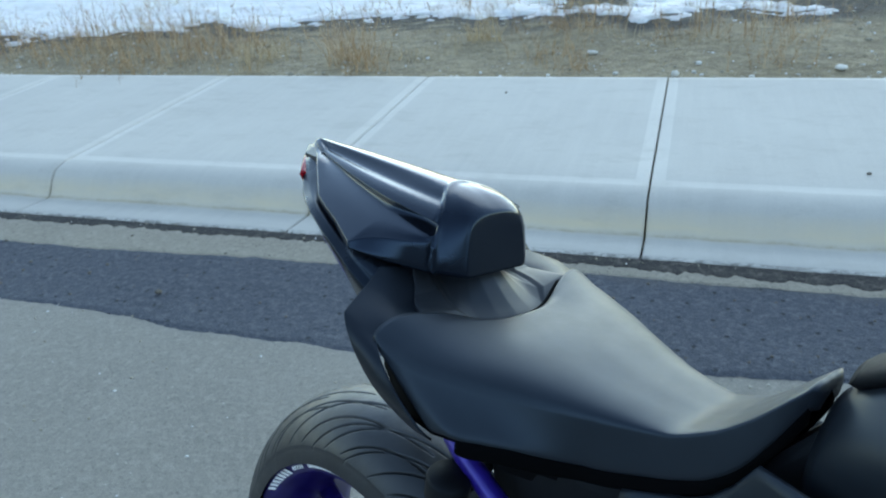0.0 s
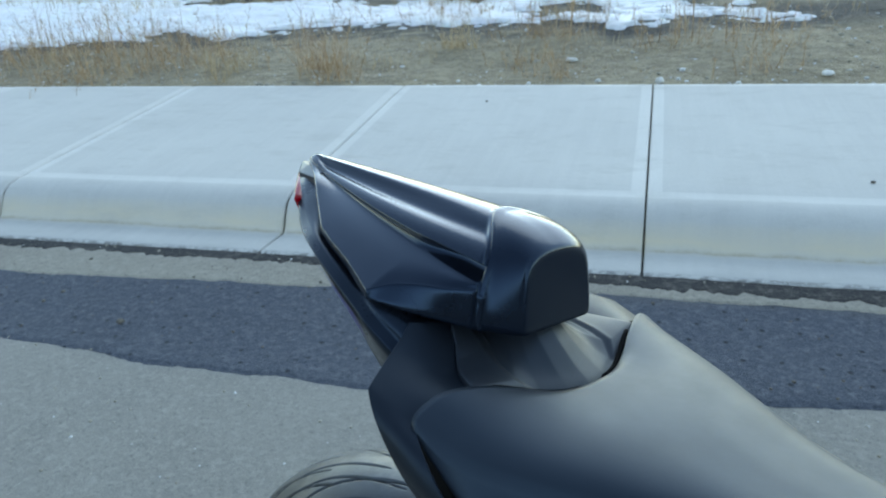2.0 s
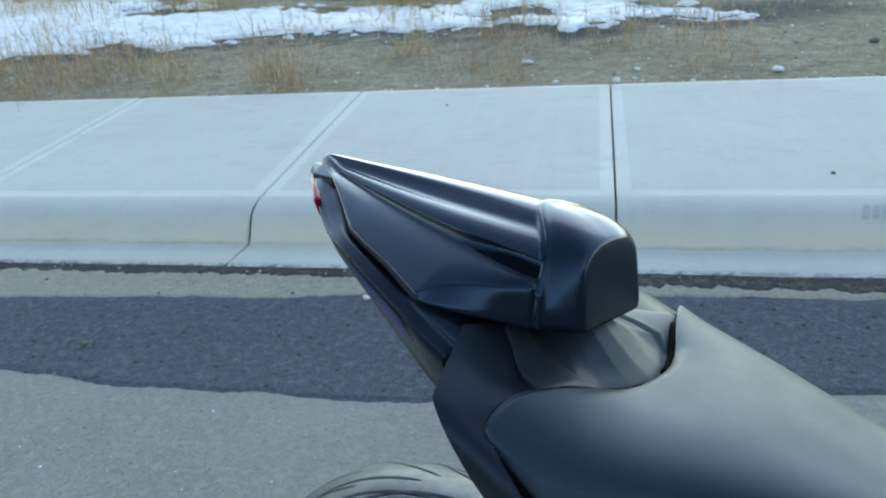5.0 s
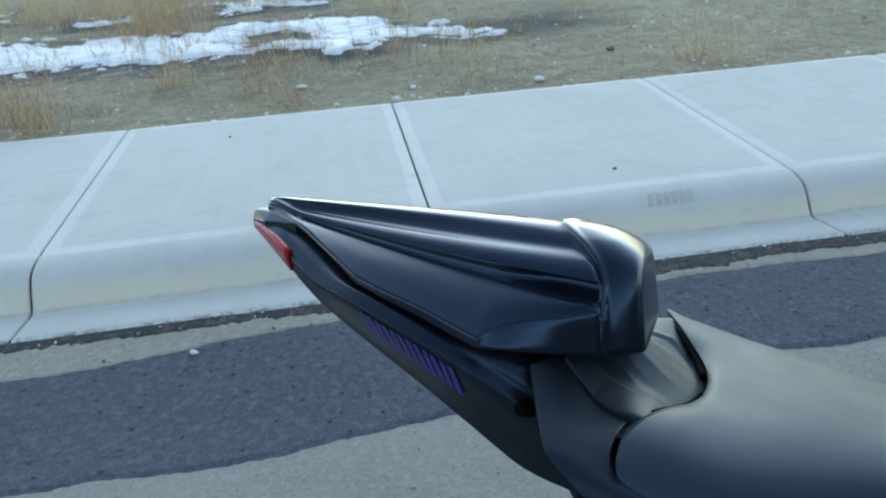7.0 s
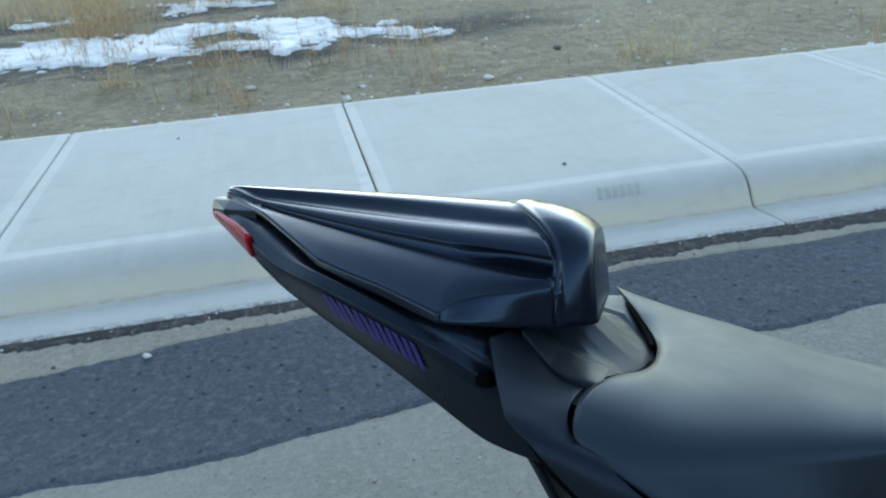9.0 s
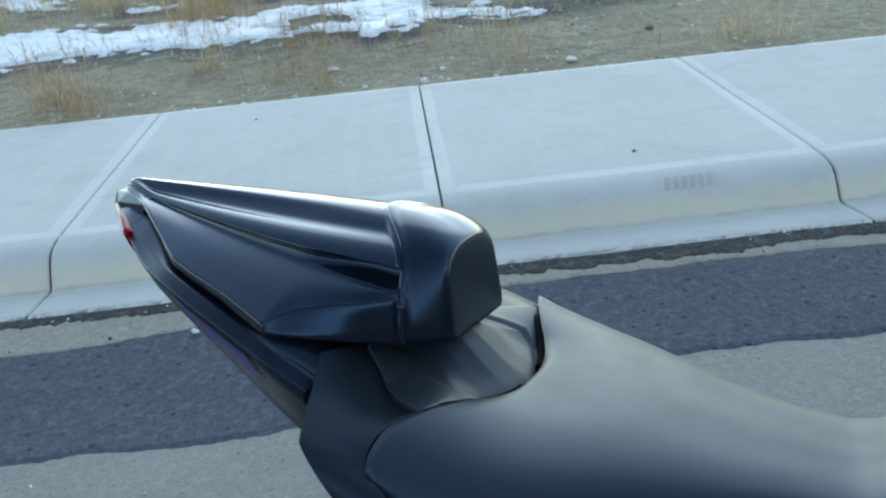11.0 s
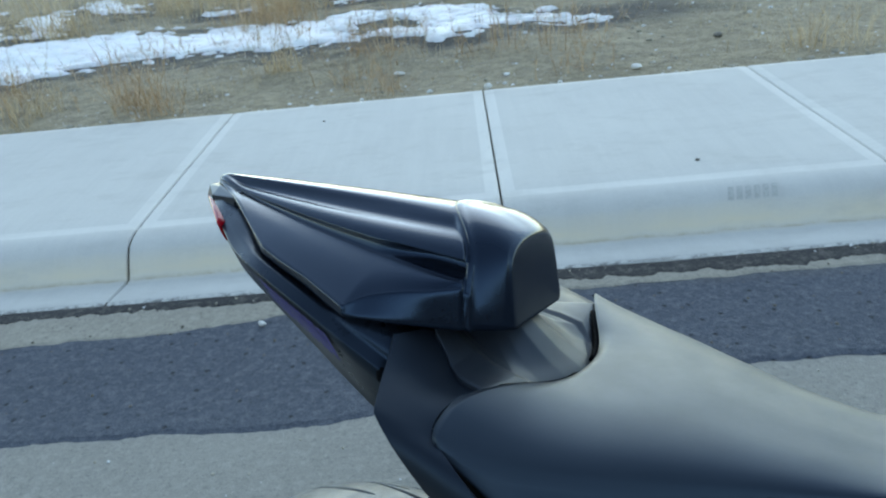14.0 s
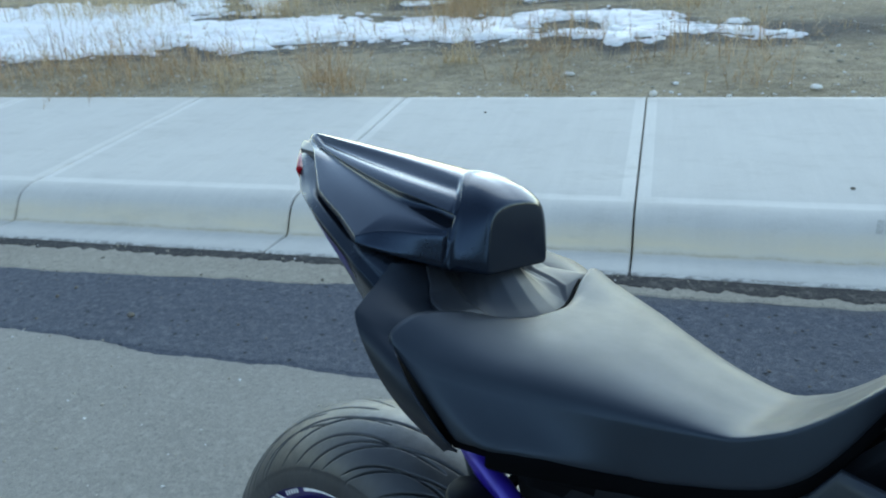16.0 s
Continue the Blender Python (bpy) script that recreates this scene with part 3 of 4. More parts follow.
def cowl_section(p):
    out = []
    for n in ("a", "b", "c1", "c2", "d1", "d1b", "d2", "e1", "e1b", "e2", "f", "g", "g2", "g3", "h"):
        x, y, z = p[n]
        if n == "a":
            out += [(x, 0, z), (x, 0.45 * p["b"][1], z - 0.0002)]
        elif n in ("d2", "e2"):
            out += [(x, y + 0.0012, z + (0.0006 if n == "d2" else 0)), (x, y, z - 0.0008)]
        elif n == "g":
            out += [(x, y + 0.0010, z + 0.0004), (x, y, z)]
        elif n == "h":
            out += [(x, y, z + 0.001), (x, y + 0.002, z - 0.001), (x, y + 0.014, z - 0.002)]
        else:
            out.append((x, y, z))
    return chaikin(mirrored(out), 2)


S_ROWS = np.unique(np.concatenate([[0.012, 0.018, 0.026, 0.038], np.linspace(0.055, 0.975, 56), [0.405, 0.414, 0.4207, 0.428, 0.437, 0.752, 0.762, 0.769, 0.776, 0.786], [0.985, 0.992]]))
rows = [cowl_section(cowl_points(s)) for s in S_ROWS]
wall = {n: np.array(q) for n, q in RIM.items()}
end = cowl_points(1.0)
rows.append(cowl_section({n: end[n] for n in wall}))
rows.append(cowl_section({n: 0.55 * wall[n] + 0.45 * end[n] - (0.0012, 0, 0.0004) for n in wall}))
rows.append(cowl_section({n: wall[n] - (0.0008, 0, 0.0002) for n in wall}))
rows.append(cowl_section({n: wall[n] + (0.0015, 0, 0) for n in wall}))
rows.append(cowl_section({n: wall[n] + (0.0045, 0.0015, -0.0015) for n in wall}))
tip = rows[0].mean(axis=0)
rows = [0.35 * rows[0] + 0.65 * tip + (-0.0016, 0, -0.0006), 0.8 * rows[0] + 0.2 * tip + (-0.0010, 0, -0.0002)] + rows
cowl = part("seat_cowl", sheet("seat_cowl", rows, cap=True), M_COWL, bike, "satin black hard seat cowl with moulded ridges")
cowl.matrix_local = MID

# front hump of the cowl: flared arch at the seam, side cheeks, flat upright front face
ARCH = np.array([(-0.0035, 0, 0.9572), (-0.001, -0.011, 0.9568), (0.012, -0.0275, 0.9525), (0.0230, -0.0395, 0.9470), (0.0335, -0.0510, 0.9390), (0.0405, -0.0620, 0.9260), (0.0420, -0.0705, 0.9060), (0.0440, -0.0755, 0.8765), (0.0440, -0.0660, 0.8735)])
BROW = np.array([(0.0600, 0, 0.9402), (0.0603, -0.011, 0.9400), (0.0608, -0.023, 0.9385), (0.0620, -0.034, 0.9345), (0.0632, -0.0405, 0.9285), (0.0645, -0.0435, 0.9200), (0.0665, -0.0455, 0.9050), (0.0700, -0.0490, 0.8745), (0.0695, -0.0420, 0.8720)])


def hump_ring(k, top=0.0, cheek=0.0):
    """k: 0 at the seam, 1 at the front; top and cheek swell the upper part and the sides."""
    p = ARCH + k * (BROW - ARCH)
    up = np.array([1, 1, 0.95, 0.8, 0.55, 0.2, 0, 0, 0])
    p[:, 2] += top * up
    p[:, 1] -= cheek * (1 - up) * (p[:, 2] > 0.874)
    return p


def face_ring(f, proud):
    q = BROW.copy()
    q[:, 1] *= f
    q[:, 2] = 0.903 + (q[:, 2] - 0.903) * f
    q[:, 0] = 0.0600 + 0.150 * (0.9402 - q[:, 2]) + proud
    return q


back = ARCH.copy()
back[:, 1:] = (0, 0.90) + (back[:, 1:] - (0, 0.90)) * 0.955
ctrl = [back - (0.0005, 0, 0), back * (1, 1.02, 1) - (0.0012, 0, 0), hump_ring(0.0), hump_ring(0.07, 0.0012, 0.0008), hump_ring(0.16, 0.0012, -0.0004), hump_ring(0.24, 0.0022, -0.0008),
        hump_ring(0.42, 0.0042, 0.0012), hump_ring(0.65, 0.0048, 0.0022), hump_ring(0.84, 0.0032, 0.0018), hump_ring(0.95, 0.0014, 0.0008), face_ring(0.985, 0.0012), face_ring(0.93, 0.0030), face_ring(0.80, 0.0034), face_ring(0.5, 0.0038), face_ring(0.2, 0.0040)]
rings = [chaikin(mirrored(r), 2) for r in ctrl]
hump = part("cowl_hump", sheet("cowl_hump", chaikin(rings, 2), wrap_v=True, cap=True), M_COWL, bike, "rounded front hump of the black seat cowl")
hump.matrix_local = MID

# tail fairing under the cowl
FX = [-0.300, -0.278, -0.250, -0.216, -0.180, -0.137, -0.088, -0.045, -0.032, 0.0, 0.04, 0.075]
k_y, k_z = spline(FX, [-0.012, -0.0255, -0.0480, -0.0715, -0.094, -0.114, -0.127, -0.133, -0.135, -0.128, -0.116, -0.100]), spline(FX, [0.930, 0.9310, 0.9265, 0.9155, 0.9050, 0.8995, 0.8875, 0.8725, 0.868, 0.848, 0.822, 0.800])
l_y, l_z = spline(FX, [-0.010, -0.018, -0.0395, -0.0620, -0.077, -0.084, -0.093, -0.0985, -0.098, -0.094, -0.090, -0.082]), spline(FX, [0.926, 0.922, 0.911, 0.8955, 0.878, 0.856, 0.833, 0.810, 0.801, 0.780, 0.768, 0.760])
u_z = spline(FX, [0.9355, 0.9370, 0.9362, 0.9300, 0.919, 0.904, 0.8925, 0.8835, 0.8815, 0.868, 0.836, 0.806])


def fairing_section(x):
    ky, kz, ly, lz, uz = (float(f(x)) for f in (k_y, k_z, l_y, l_z, u_z))
    edge = float(np.interp(x, HX, HY)) - 0.012
    inner = max(ky * 0.97, min(edge + 0.006, ky * 0.6)) if x < -0.03 else ky * 0.93
    bev = 0.0075 * ease(x, -0.300, -0.255)
    half = [(x, 0, uz + 0.002), (x, ky * 0.4, uz + 0.001), (x, inner, uz), (x, min(ky + bev + 0.001, inner - 0.0005), kz + bev * 0.75 + 0.0008), (x, ky + bev, kz + bev * 0.72), (x, ky + 0.0012, kz + 0.0010), (x, ky, kz - 0.0008),
            (x, ly - 0.001, lz + 0.003), (x, ly, lz), (x, ly + 0.004, lz - 0.002), (x, ly * 0.6, lz - 0.002), (x, 0, lz + 0.004)]
    return chaikin(mirrored(half), 1)


rows = [fairing_section(x) for x in np.concatenate([[-0.289, -0.287], np.linspace(-0.283, 0.075, 50)])]
tail = part("tail_fairing", sheet("tail_fairing", rows, cap=True), M_FAIRING, bike, "matte black tail fairing with a sharp crease")


def on_fairing(x, d, proud=0.0012, side=-1):
    """A place on the marked face of the fairing: d from 0 at the crease to 1 at the lower edge."""
    y = float(k_y(x)) * (1 - d) + float(l_y(x)) * d
    z = float(k_z(x)) * (1 - d) + float(l_z(x)) * d
    return Vector((x, -side * (y - proud), z))


def decal(x0, x1, d0, d1, lean, side):
    rows = []
    for d in np.linspace(d0, d1, 4):
        rows.append([on_fairing(x0 + (x1 - x0) * k + lean * (d - d0), d, 0.0020, side) for k in (0, 0.33, 0.67, 1)])
    return sheet("logo_bar", rows)


for side in (-1, 1):
    for i in range(6):
        x0 = -0.131 + i * 0.0140
        for dx, wide, lean in ((0.0, 0.0046, 0.010), (0.0062, 0.0048, 0.014)):
            part("logo_bar", decal(x0 + dx, x0 + dx + wide, 0.10, 0.54 - 0.012 * i, lean, side), M_DECAL, tail, "faded blue logo mark")


LENS_X = [-0.285, -0.249, -0.2200]
LENS = {  # upper inner edge, top edge, outer crease, lower edge, lower inner edge
    "in_up": ([-0.014, -0.036, -0.060], [0.9315, 0.9270, 0.9185]), "top": ([-0.0218, -0.0496, -0.0718], [0.9325, 0.9286, 0.9225]),
    "crease": ([-0.0238, -0.0520, -0.0738], [0.9300, 0.9258, 0.9192]), "low": ([-0.0180, -0.0428, -0.0600], [0.9236, 0.9125, 0.9000]),
    "in_low": ([-0.010, -0.032, -0.050], [0.9250, 0.9150, 0.9030])}


def lamp_lens(side):
    lines = {n: (spline(LENS_X, y), spline(LENS_X, z)) for n, (y, z) in LENS.items()}
    rows = []
    for x in np.linspace(LENS_X[0], LENS_X[-1], 14):
        at = {n: np.array((x, float(f(x)), float(h(x)))) for n, (f, h) in lines.items()}
        at["low"][0] -= 0.004
        c = at["crease"]
        ring = [at["in_up"], at["top"], 0.12 * at["top"] + 0.88 * c, c, 0.88 * c + 0.12 * at["low"], 0.5 * (c + at["low"]) - (0, 0.0006, 0), at["low"], at["in_low"]]
        rows.append([(p[0], -side * (p[1] + 0.012) - 0.012, p[2]) for p in ring])
    core = sum(np.array(p) for p in rows[-1]) / 8
    rows.append([np.array(p) * 0.86 + core * 0.14 + (0.0015, 0, 0) for p in rows[-1]])
    return sheet("tail_light", rows, wrap_v=True, cap=True)


for side in (-1, 1):
    part("tail_light", lamp_lens(side), M_RED, tail, "red translucent tail light lens")

# cap over the tail's end: flat top, sloping facets down to the seam, blunt nose
CAP_X = [-0.2920, -0.2895, -0.2855, -0.2790, -0.2650, -0.2450, -0.2280]
CAP = ([0.001, 0.0035, 0.0065, 0.0090, 0.0130, 0.0190, 0.0240], [0.9370, 0.9400, 0.9416, 0.9421, 0.9424, 0.9422, 0.9415],
       [0.0025, 0.0070, 0.0115, 0.0165, 0.0245, 0.0295, 0.0325], [0.9345, 0.9335, 0.9330, 0.9335, 0.9353, 0.9370, 0.9378])
rows = []
for x in (-0.2920, -0.2875, -0.2660, -0.2280):
    flat, top, wide, seam = (float(np.interp(x, CAP_X, c)) for c in CAP)
    deep = float(np.interp(x, [-0.292, -0.2875, -0.266], [0.0025, 0.006, 0.0075]))
    half = [(0, top), (flat - 0.0008, top), (flat + 0.0008, top - 0.0006), (wide - 0.0006, seam + 0.0004), (wide, seam - 0.0004), (wide - 0.0004, seam - deep), (0, seam - deep - 0.0005)]
    rows.append([(x, -0.012 - y, z) for y, z in half] + [(x, -0.012 + y, z) for y, z in half[-2:0:-1]])
part("tail_cap", sheet("tail_cap", rows, wrap_v=True, cap=True, smooth=False), M_FAIRING, tail, "small black faceted cap at the tail's tip")

# collar that the cowl sits on: faceted cone, concave foot, flat flange
TOP = [(0.060, 0, 0.873), (0.056, -0.016, 0.873), (0.046, -0.023, 0.872), (0.037, -0.024, 0.870), (0.029, -0.024, 0.870), (0.018, -0.024, 0.872), (0.006, -0.024, 0.874), (-0.006, -0.024, 0.876)]
FOOT = [(0.1100, 0, 0.8355), (0.1070, -0.024, 0.8355), (0.0965, -0.0490, 0.8375), (0.0800, -0.0590, 0.8455), (0.0630, -0.0575, 0.8500), (0.0470, -0.0510, 0.8545), (0.0320, -0.0470, 0.8620), (0.018, -0.046, 0.870)]
LIP = [(0.1150, 0, 0.8325), (0.1115, -0.028, 0.8330), (0.1010, -0.0530, 0.8365), (0.0850, -0.0680, 0.8475), (0.0660, -0.0680, 0.8520), (0.0480, -0.0620, 0.8565), (0.0330, -0.0590, 0.8640), (0.019, -0.060, 0.873)]
FLANGE = [(0.1230, 0, 0.8280), (0.1190, -0.032, 0.8290), (0.1085, -0.0590, 0.8350), (0.0800, -0.1110, 0.8525), (0.0560, -0.1000, 0.8520), (0.0440, -0.0905, 0.8530), (0.0320, -0.0800, 0.8600), (0.0195, -0.0735, 0.8715)]


def faceted(half, each=6, round_by=0.06):
    """A ring with straight runs and slightly rounded corners."""
    p = mirrored(half)
    out = [p[0]]
    for i in range(1, len(p) - 1):
        a, b = p[i] + round_by * (p[i - 1] - p[i]), p[i] + round_by * (p[i + 1] - p[i])
        out += list(np.linspace(out[-1], a, each)[1:]) + [0.25 * a + 0.5 * p[i] + 0.25 * b, b]
    out += list(np.linspace(out[-1], p[-1], each)[1:])
    return np.array(out)


top_r, foot_r, lip_r, flange_r = (faceted(h) for h in (TOP, FOOT, LIP, FLANGE))
ctrl = [flange_r + (0, 0, -0.02), flange_r + (0, 0, -0.0025), flange_r, 0.9 * flange_r + 0.1 * lip_r + (0, 0, 0.0008), 0.1 * flange_r + 0.9 * lip_r, lip_r + (0, 0, 0.0005), 0.3 * lip_r + 0.7 * foot_r, foot_r + (-0.002, 0, 0.002),
        0.72 * foot_r + 0.28 * top_r + (-0.0015, 0, -0.0015), 0.35 * foot_r + 0.65 * top_r + (-0.001, 0, -0.001), top_r]
collar = part("seat_collar", sheet("seat_collar", chaikin(ctrl, 2)), M_COLLAR, bike, "worn black plastic collar between seat and cowl")
collar.matrix_local = MID

# rider's seat
SX = [0.0, 0.10, 0.25, 0.40, 0.55, 0.70, 0.80, 0.88, 0.95, 1.0]
def s_x(u):
    return 0.066 + 0.366 * min(u, 0.8) + 0.276 * max(0.0, u - 0.8)


zc = spline(SX, [0.840, 0.8455, 0.8450, 0.8405, 0.8338, 0.8303, 0.848, 0.868, 0.889, 0.904])
wd = spline(SX, [0.164, 0.161, 0.142, 0.113, 0.084, 0.062, 0.053, 0.048, 0.042, 0.030])
zr = spline(SX, [0.840, 0.8245, 0.8215, 0.8195, 0.8208, 0.8260, 0.8430, 0.862, 0.884, 0.899])
zb = spline(SX, [0.777, 0.780, 0.780, 0.776, 0.773, 0.784, 0.799, 0.819, 0.853, 0.885])


def seat_section(u):
    """Half a section: flat crown, tight roll, upright side; the rear edge slopes forwards as it goes down."""
    x, c, w, r, b = float(s_x(u)), float(zc(u)), float(wd(u)), float(zr(u)), float(zb(u))
    f, f2 = max(0.0, 1 - u / 0.30) ** 2, 0.094 * max(0.0, 1 - u / 0.55)
    d = c - r
    ctrl = [(x + 0.052 * f, 0, c), (x + 0.046 * f, -0.25 * w, c - 0.0005), (x + 0.022 * f, -0.56 * w, c - 0.08 * d + 0.013 * f), (x + 0.006 * f, -0.81 * w, c - 0.30 * d + 0.015 * f), (x + 0.004 * f, -0.95 * w, c - 0.62 * d + 0.006 * f),
            (x + 0.004 * f + 0.02 * f2, -1.0 * w, r), (x + 0.10 * f2, -1.006 * w, r - 0.13 * (r - b)), (x + 0.52 * f2, -1.004 * w, 0.5 * (r + b)), (x + 0.90 * f2, -1.000 * w, b + 0.008), (x + 0.98 * f2, -0.988 * w, b + 0.002), (x + 1.0 * f2, -0.94 * w, b - 0.002), (x + 1.0 * f2, -0.7 * w, b - 0.006)]
    return chaikin(mirrored(ctrl), 3)


US = np.concatenate([np.linspace(0, 0.3, 22), np.linspace(0.32, 1, 46)])
rows = [seat_section(u) for u in US]
first = rows[0]
core = np.array((0.10, 0, 0.79))
rows = [first + (core - first) * (0.12, 0.25, 0.18) + (0.012, 0, 0), first + (core - first) * (0.02, 0.05, 0.04) + (0.002, 0, 0)] + rows
endrow = rows[-1]
rows.append(endrow + (np.array((0.42, 0, 0.885)) - endrow) * (0.0, 0.25, 0.25) + (0.004, 0, 0))
seat = part("rider_seat", sheet("rider_seat", rows, cap=True), M_SEAT, bike, "black vinyl rider seat with a raised rear")
seat.matrix_local = MID
rear = seat_section(0.0)
# near-black tubes drawn in place of the shaded slit behind the cushion
for side in (-1, 1):
    lip = [Vector((x - 0.0025, y, z - 0.0030)) for x, y, z in rear if 0.015 < side * y < 0.098 and z > 0.835]
    part("cushion_edging", tube("cushion_edging", lip, 0.0026, 8), M_SHADE_AND_BOLT, seat, "near-black strip for the shaded slit at the cushion's rear").matrix_parent_inverse = Matrix()


# side panels behind the seat: flat shoulder, fold, long lower face
def side_panel(side):
    ctrl = np.array([
        [(0.002, -0.104, 0.8740), (0.016, -0.060, 0.8700), (0.0460, -0.0740, 0.8430), (0.0720, -0.1080, 0.8470)],
        [(0.0076, -0.118, 0.8650), (0.026, -0.098, 0.8590), (0.046, -0.108, 0.8505), (0.068, -0.122, 0.8475)],
        [(0.018, -0.143, 0.8555), (0.035, -0.139, 0.8525), (0.050, -0.139, 0.8490), (0.065, -0.141, 0.8450)],
        [(0.0275, -0.164, 0.8480), (0.041, -0.162, 0.8450), (0.054, -0.160, 0.8415), (0.067, -0.157, 0.8380)],
        [(0.0300, -0.168, 0.8450), (0.045, -0.167, 0.8415), (0.060, -0.165, 0.8375), (0.074, -0.162, 0.8335)],
        [(0.0480, -0.1755, 0.8330), (0.062, -0.1750, 0.8310), (0.080, -0.1740, 0.8285), (0.095, -0.172, 0.8255)],
        [(0.0780, -0.1755, 0.8050), (0.089, -0.1775, 0.8065), (0.104, -0.1785, 0.8080), (0.120, -0.177, 0.8090)],
        [(0.0970, -0.1640, 0.7800), (0.108, -0.1690, 0.7840), (0.124, -0.1730, 0.7880), (0.141, -0.174, 0.7915)],
        [(0.1000, -0.1360, 0.7500), (0.114, -0.1480, 0.7580), (0.134, -0.1600, 0.7680), (0.155, -0.168, 0.7770)],
        [(0.0887, -0.0960, 0.7125), (0.107, -0.1160, 0.7300), (0.132, -0.1400, 0.7520), (0.157, -0.158, 0.7680)]])
    g = chaikin(ctrl, 2)
    g = np.swapaxes(chaikin(np.swapaxes(g, 0, 1), 2), 0, 1)
    if side > 0:
        g[..., 2] -= 0.004
    g[..., 1] *= -side
    g[..., 1] -= 0.012
    me = sheet("side_panel", g)
    ob = part("side_panel", me, M_MATTE, bike, "matte black angular side panel")
    mod = ob.modifiers.new("thick", "SOLIDIFY")
    mod.thickness, mod.offset = 0.0022, 0.0


for side in (-1, 1):
    side_panel(side)


def seat_gap_filler(side):
    """Near-black filler added for the shaded gap between the panel and the cushion."""
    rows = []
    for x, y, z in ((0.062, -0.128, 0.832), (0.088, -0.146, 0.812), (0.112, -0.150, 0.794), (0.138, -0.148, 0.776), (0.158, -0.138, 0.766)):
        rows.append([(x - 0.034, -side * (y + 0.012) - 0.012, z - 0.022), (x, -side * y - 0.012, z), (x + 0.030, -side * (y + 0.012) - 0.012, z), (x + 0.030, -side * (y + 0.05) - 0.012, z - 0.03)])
    return sheet("seat_gap_filler", rows, wrap_v=True, cap=True)


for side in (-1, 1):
    part("seat_gap_filler", seat_gap_filler(side), M_SHADE_AND_BOLT, bike, "near-black filler for the shaded gap beside the seat").location = (0, -0.035 * side, -0.004) if side > 0 else (0.0, 0.002, 0.0)

# core under seat and tail
rows = [[(x, y * w, z0 + (z1 - z0) * k) for y, k in ((-1, 0.1), (-1, 0.9), (-0.9, 1.0), (0.9, 1.0), (1, 0.9), (1, 0.1), (0.85, 0), (-0.85, 0))] for x, w, z0, z1 in
        ((-0.02, 0.070, 0.82, 0.852), (0.04, 0.075, 0.79, 0.832), (0.10, 0.070, 0.765, 0.812), (0.125, 0.067, 0.742, 0.80), (0.14, 0.066, 0.700, 0.79), (0.155, 0.065, 0.655, 0.785), (0.178, 0.064, 0.60, 0.775), (0.20, 0.064, 0.50, 0.770), (0.25, 0.062, 0.42, 0.762), (0.33, 0.052, 0.42, 0.775), (0.36, 0.046, 0.60, 0.790), (0.40, 0.036, 0.68, 0.835), (0.432, 0.030, 0.70, 0.880), (0.46, 0.050, 0.72, 0.885))]
part("subframe_core", sheet("subframe_core", rows, wrap_v=True, cap=True, smooth=False), M_DARK, bike)


def seat_u(x):
    return (x - 0.066) / 0.366 if x < 0.3588 else min(1.0, 0.8 + (x - 0.3588) / 0.276)


def under_cover(side, x0, x1, mat, name, label, inset, gap, drop):
    rows = []
    for x in np.linspace(x0, x1, 26):
        u = seat_u(x)
        y = -max(float(wd(min(u, 1))), 0.060) + inset - 0.42 * max(0.0, x - 0.40)
        zt = float(zb(min(u, 1))) - gap if x < 0.40 else float(zb(seat_u(0.40))) - gap + 0.12 * (x - 0.40)
        rows.append([(x, -side * (y + a), zt - b) for a, b in ((0.005, 0.003), (0.003, 0.0), (0.0005, 0.002), (-0.001, 0.008), (-0.002, 0.04), (0.004, 0.5 * drop), (0.014, drop))])
    ob = part(name, sheet(name, rows), mat, bike, label)
    ob.matrix_local = MID
    mod = ob.modifiers.new("thick", "SOLIDIFY")
    mod.thickness, mod.offset = 0.003, 0.0


def seat_base(side):
    rows = []
    for x in np.linspace(0.10, 0.414, 34):
        u = seat_u(x)
        w, b = float(wd(u)), float(zb(u))
        x += 0.100 * max(0.0, 1 - u / 0.55)
        rows.append([(x, -side * -w * f, b + d) for f, d in ((0.70, 0.004), (0.955, 0.003), (0.96, -0.005), (0.955, -0.013), (0.93, -0.017), (0.60, -0.018))])
    return sheet("seat_base", rows, wrap_v=True, cap=True)


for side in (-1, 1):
    # seat base edge; its near-black colour holds the shade of the recess
    part("seat_base", seat_base(side), M_SHADE_AND_BOLT, bike, "seat base edge under the cushion, coloured near-black for its shade").matrix_local = MID
    under_cover(side, 0.165, 0.335, M_DARK, "under_seat_cover", "black cover strip under the seat", 0.058, 0.014, 0.06)
    under_cover(side, 0.30, 0.66, M_TANK, "side_cover", "smooth dark grey side cover below the tank", 0.002, 0.016, 0.22)

# fuel tank
TX = [0.424, 0.444, 0.50, 0.58, 0.68, 0.78, 0.84]
t_c, t_w, t_s, t_b = spline(TX, [0.893, 0.917, 0.952, 0.985, 1.01, 1.00, 0.97]), spline(TX, [0.046, 0.060, 0.088, 0.125, 0.150, 0.150, 0.12]), spline(TX, [0.850, 0.868, 0.90, 0.925, 0.94, 0.93, 0.90]), spline(TX, [0.76, 0.75, 0.735, 0.72, 0.72, 0.74, 0.78])
rows = []
for x in np.linspace(0.424, 0.84, 42):
    c, w, s, b = (float(f(x)) for f in (t_c, t_w, t_s, t_b))
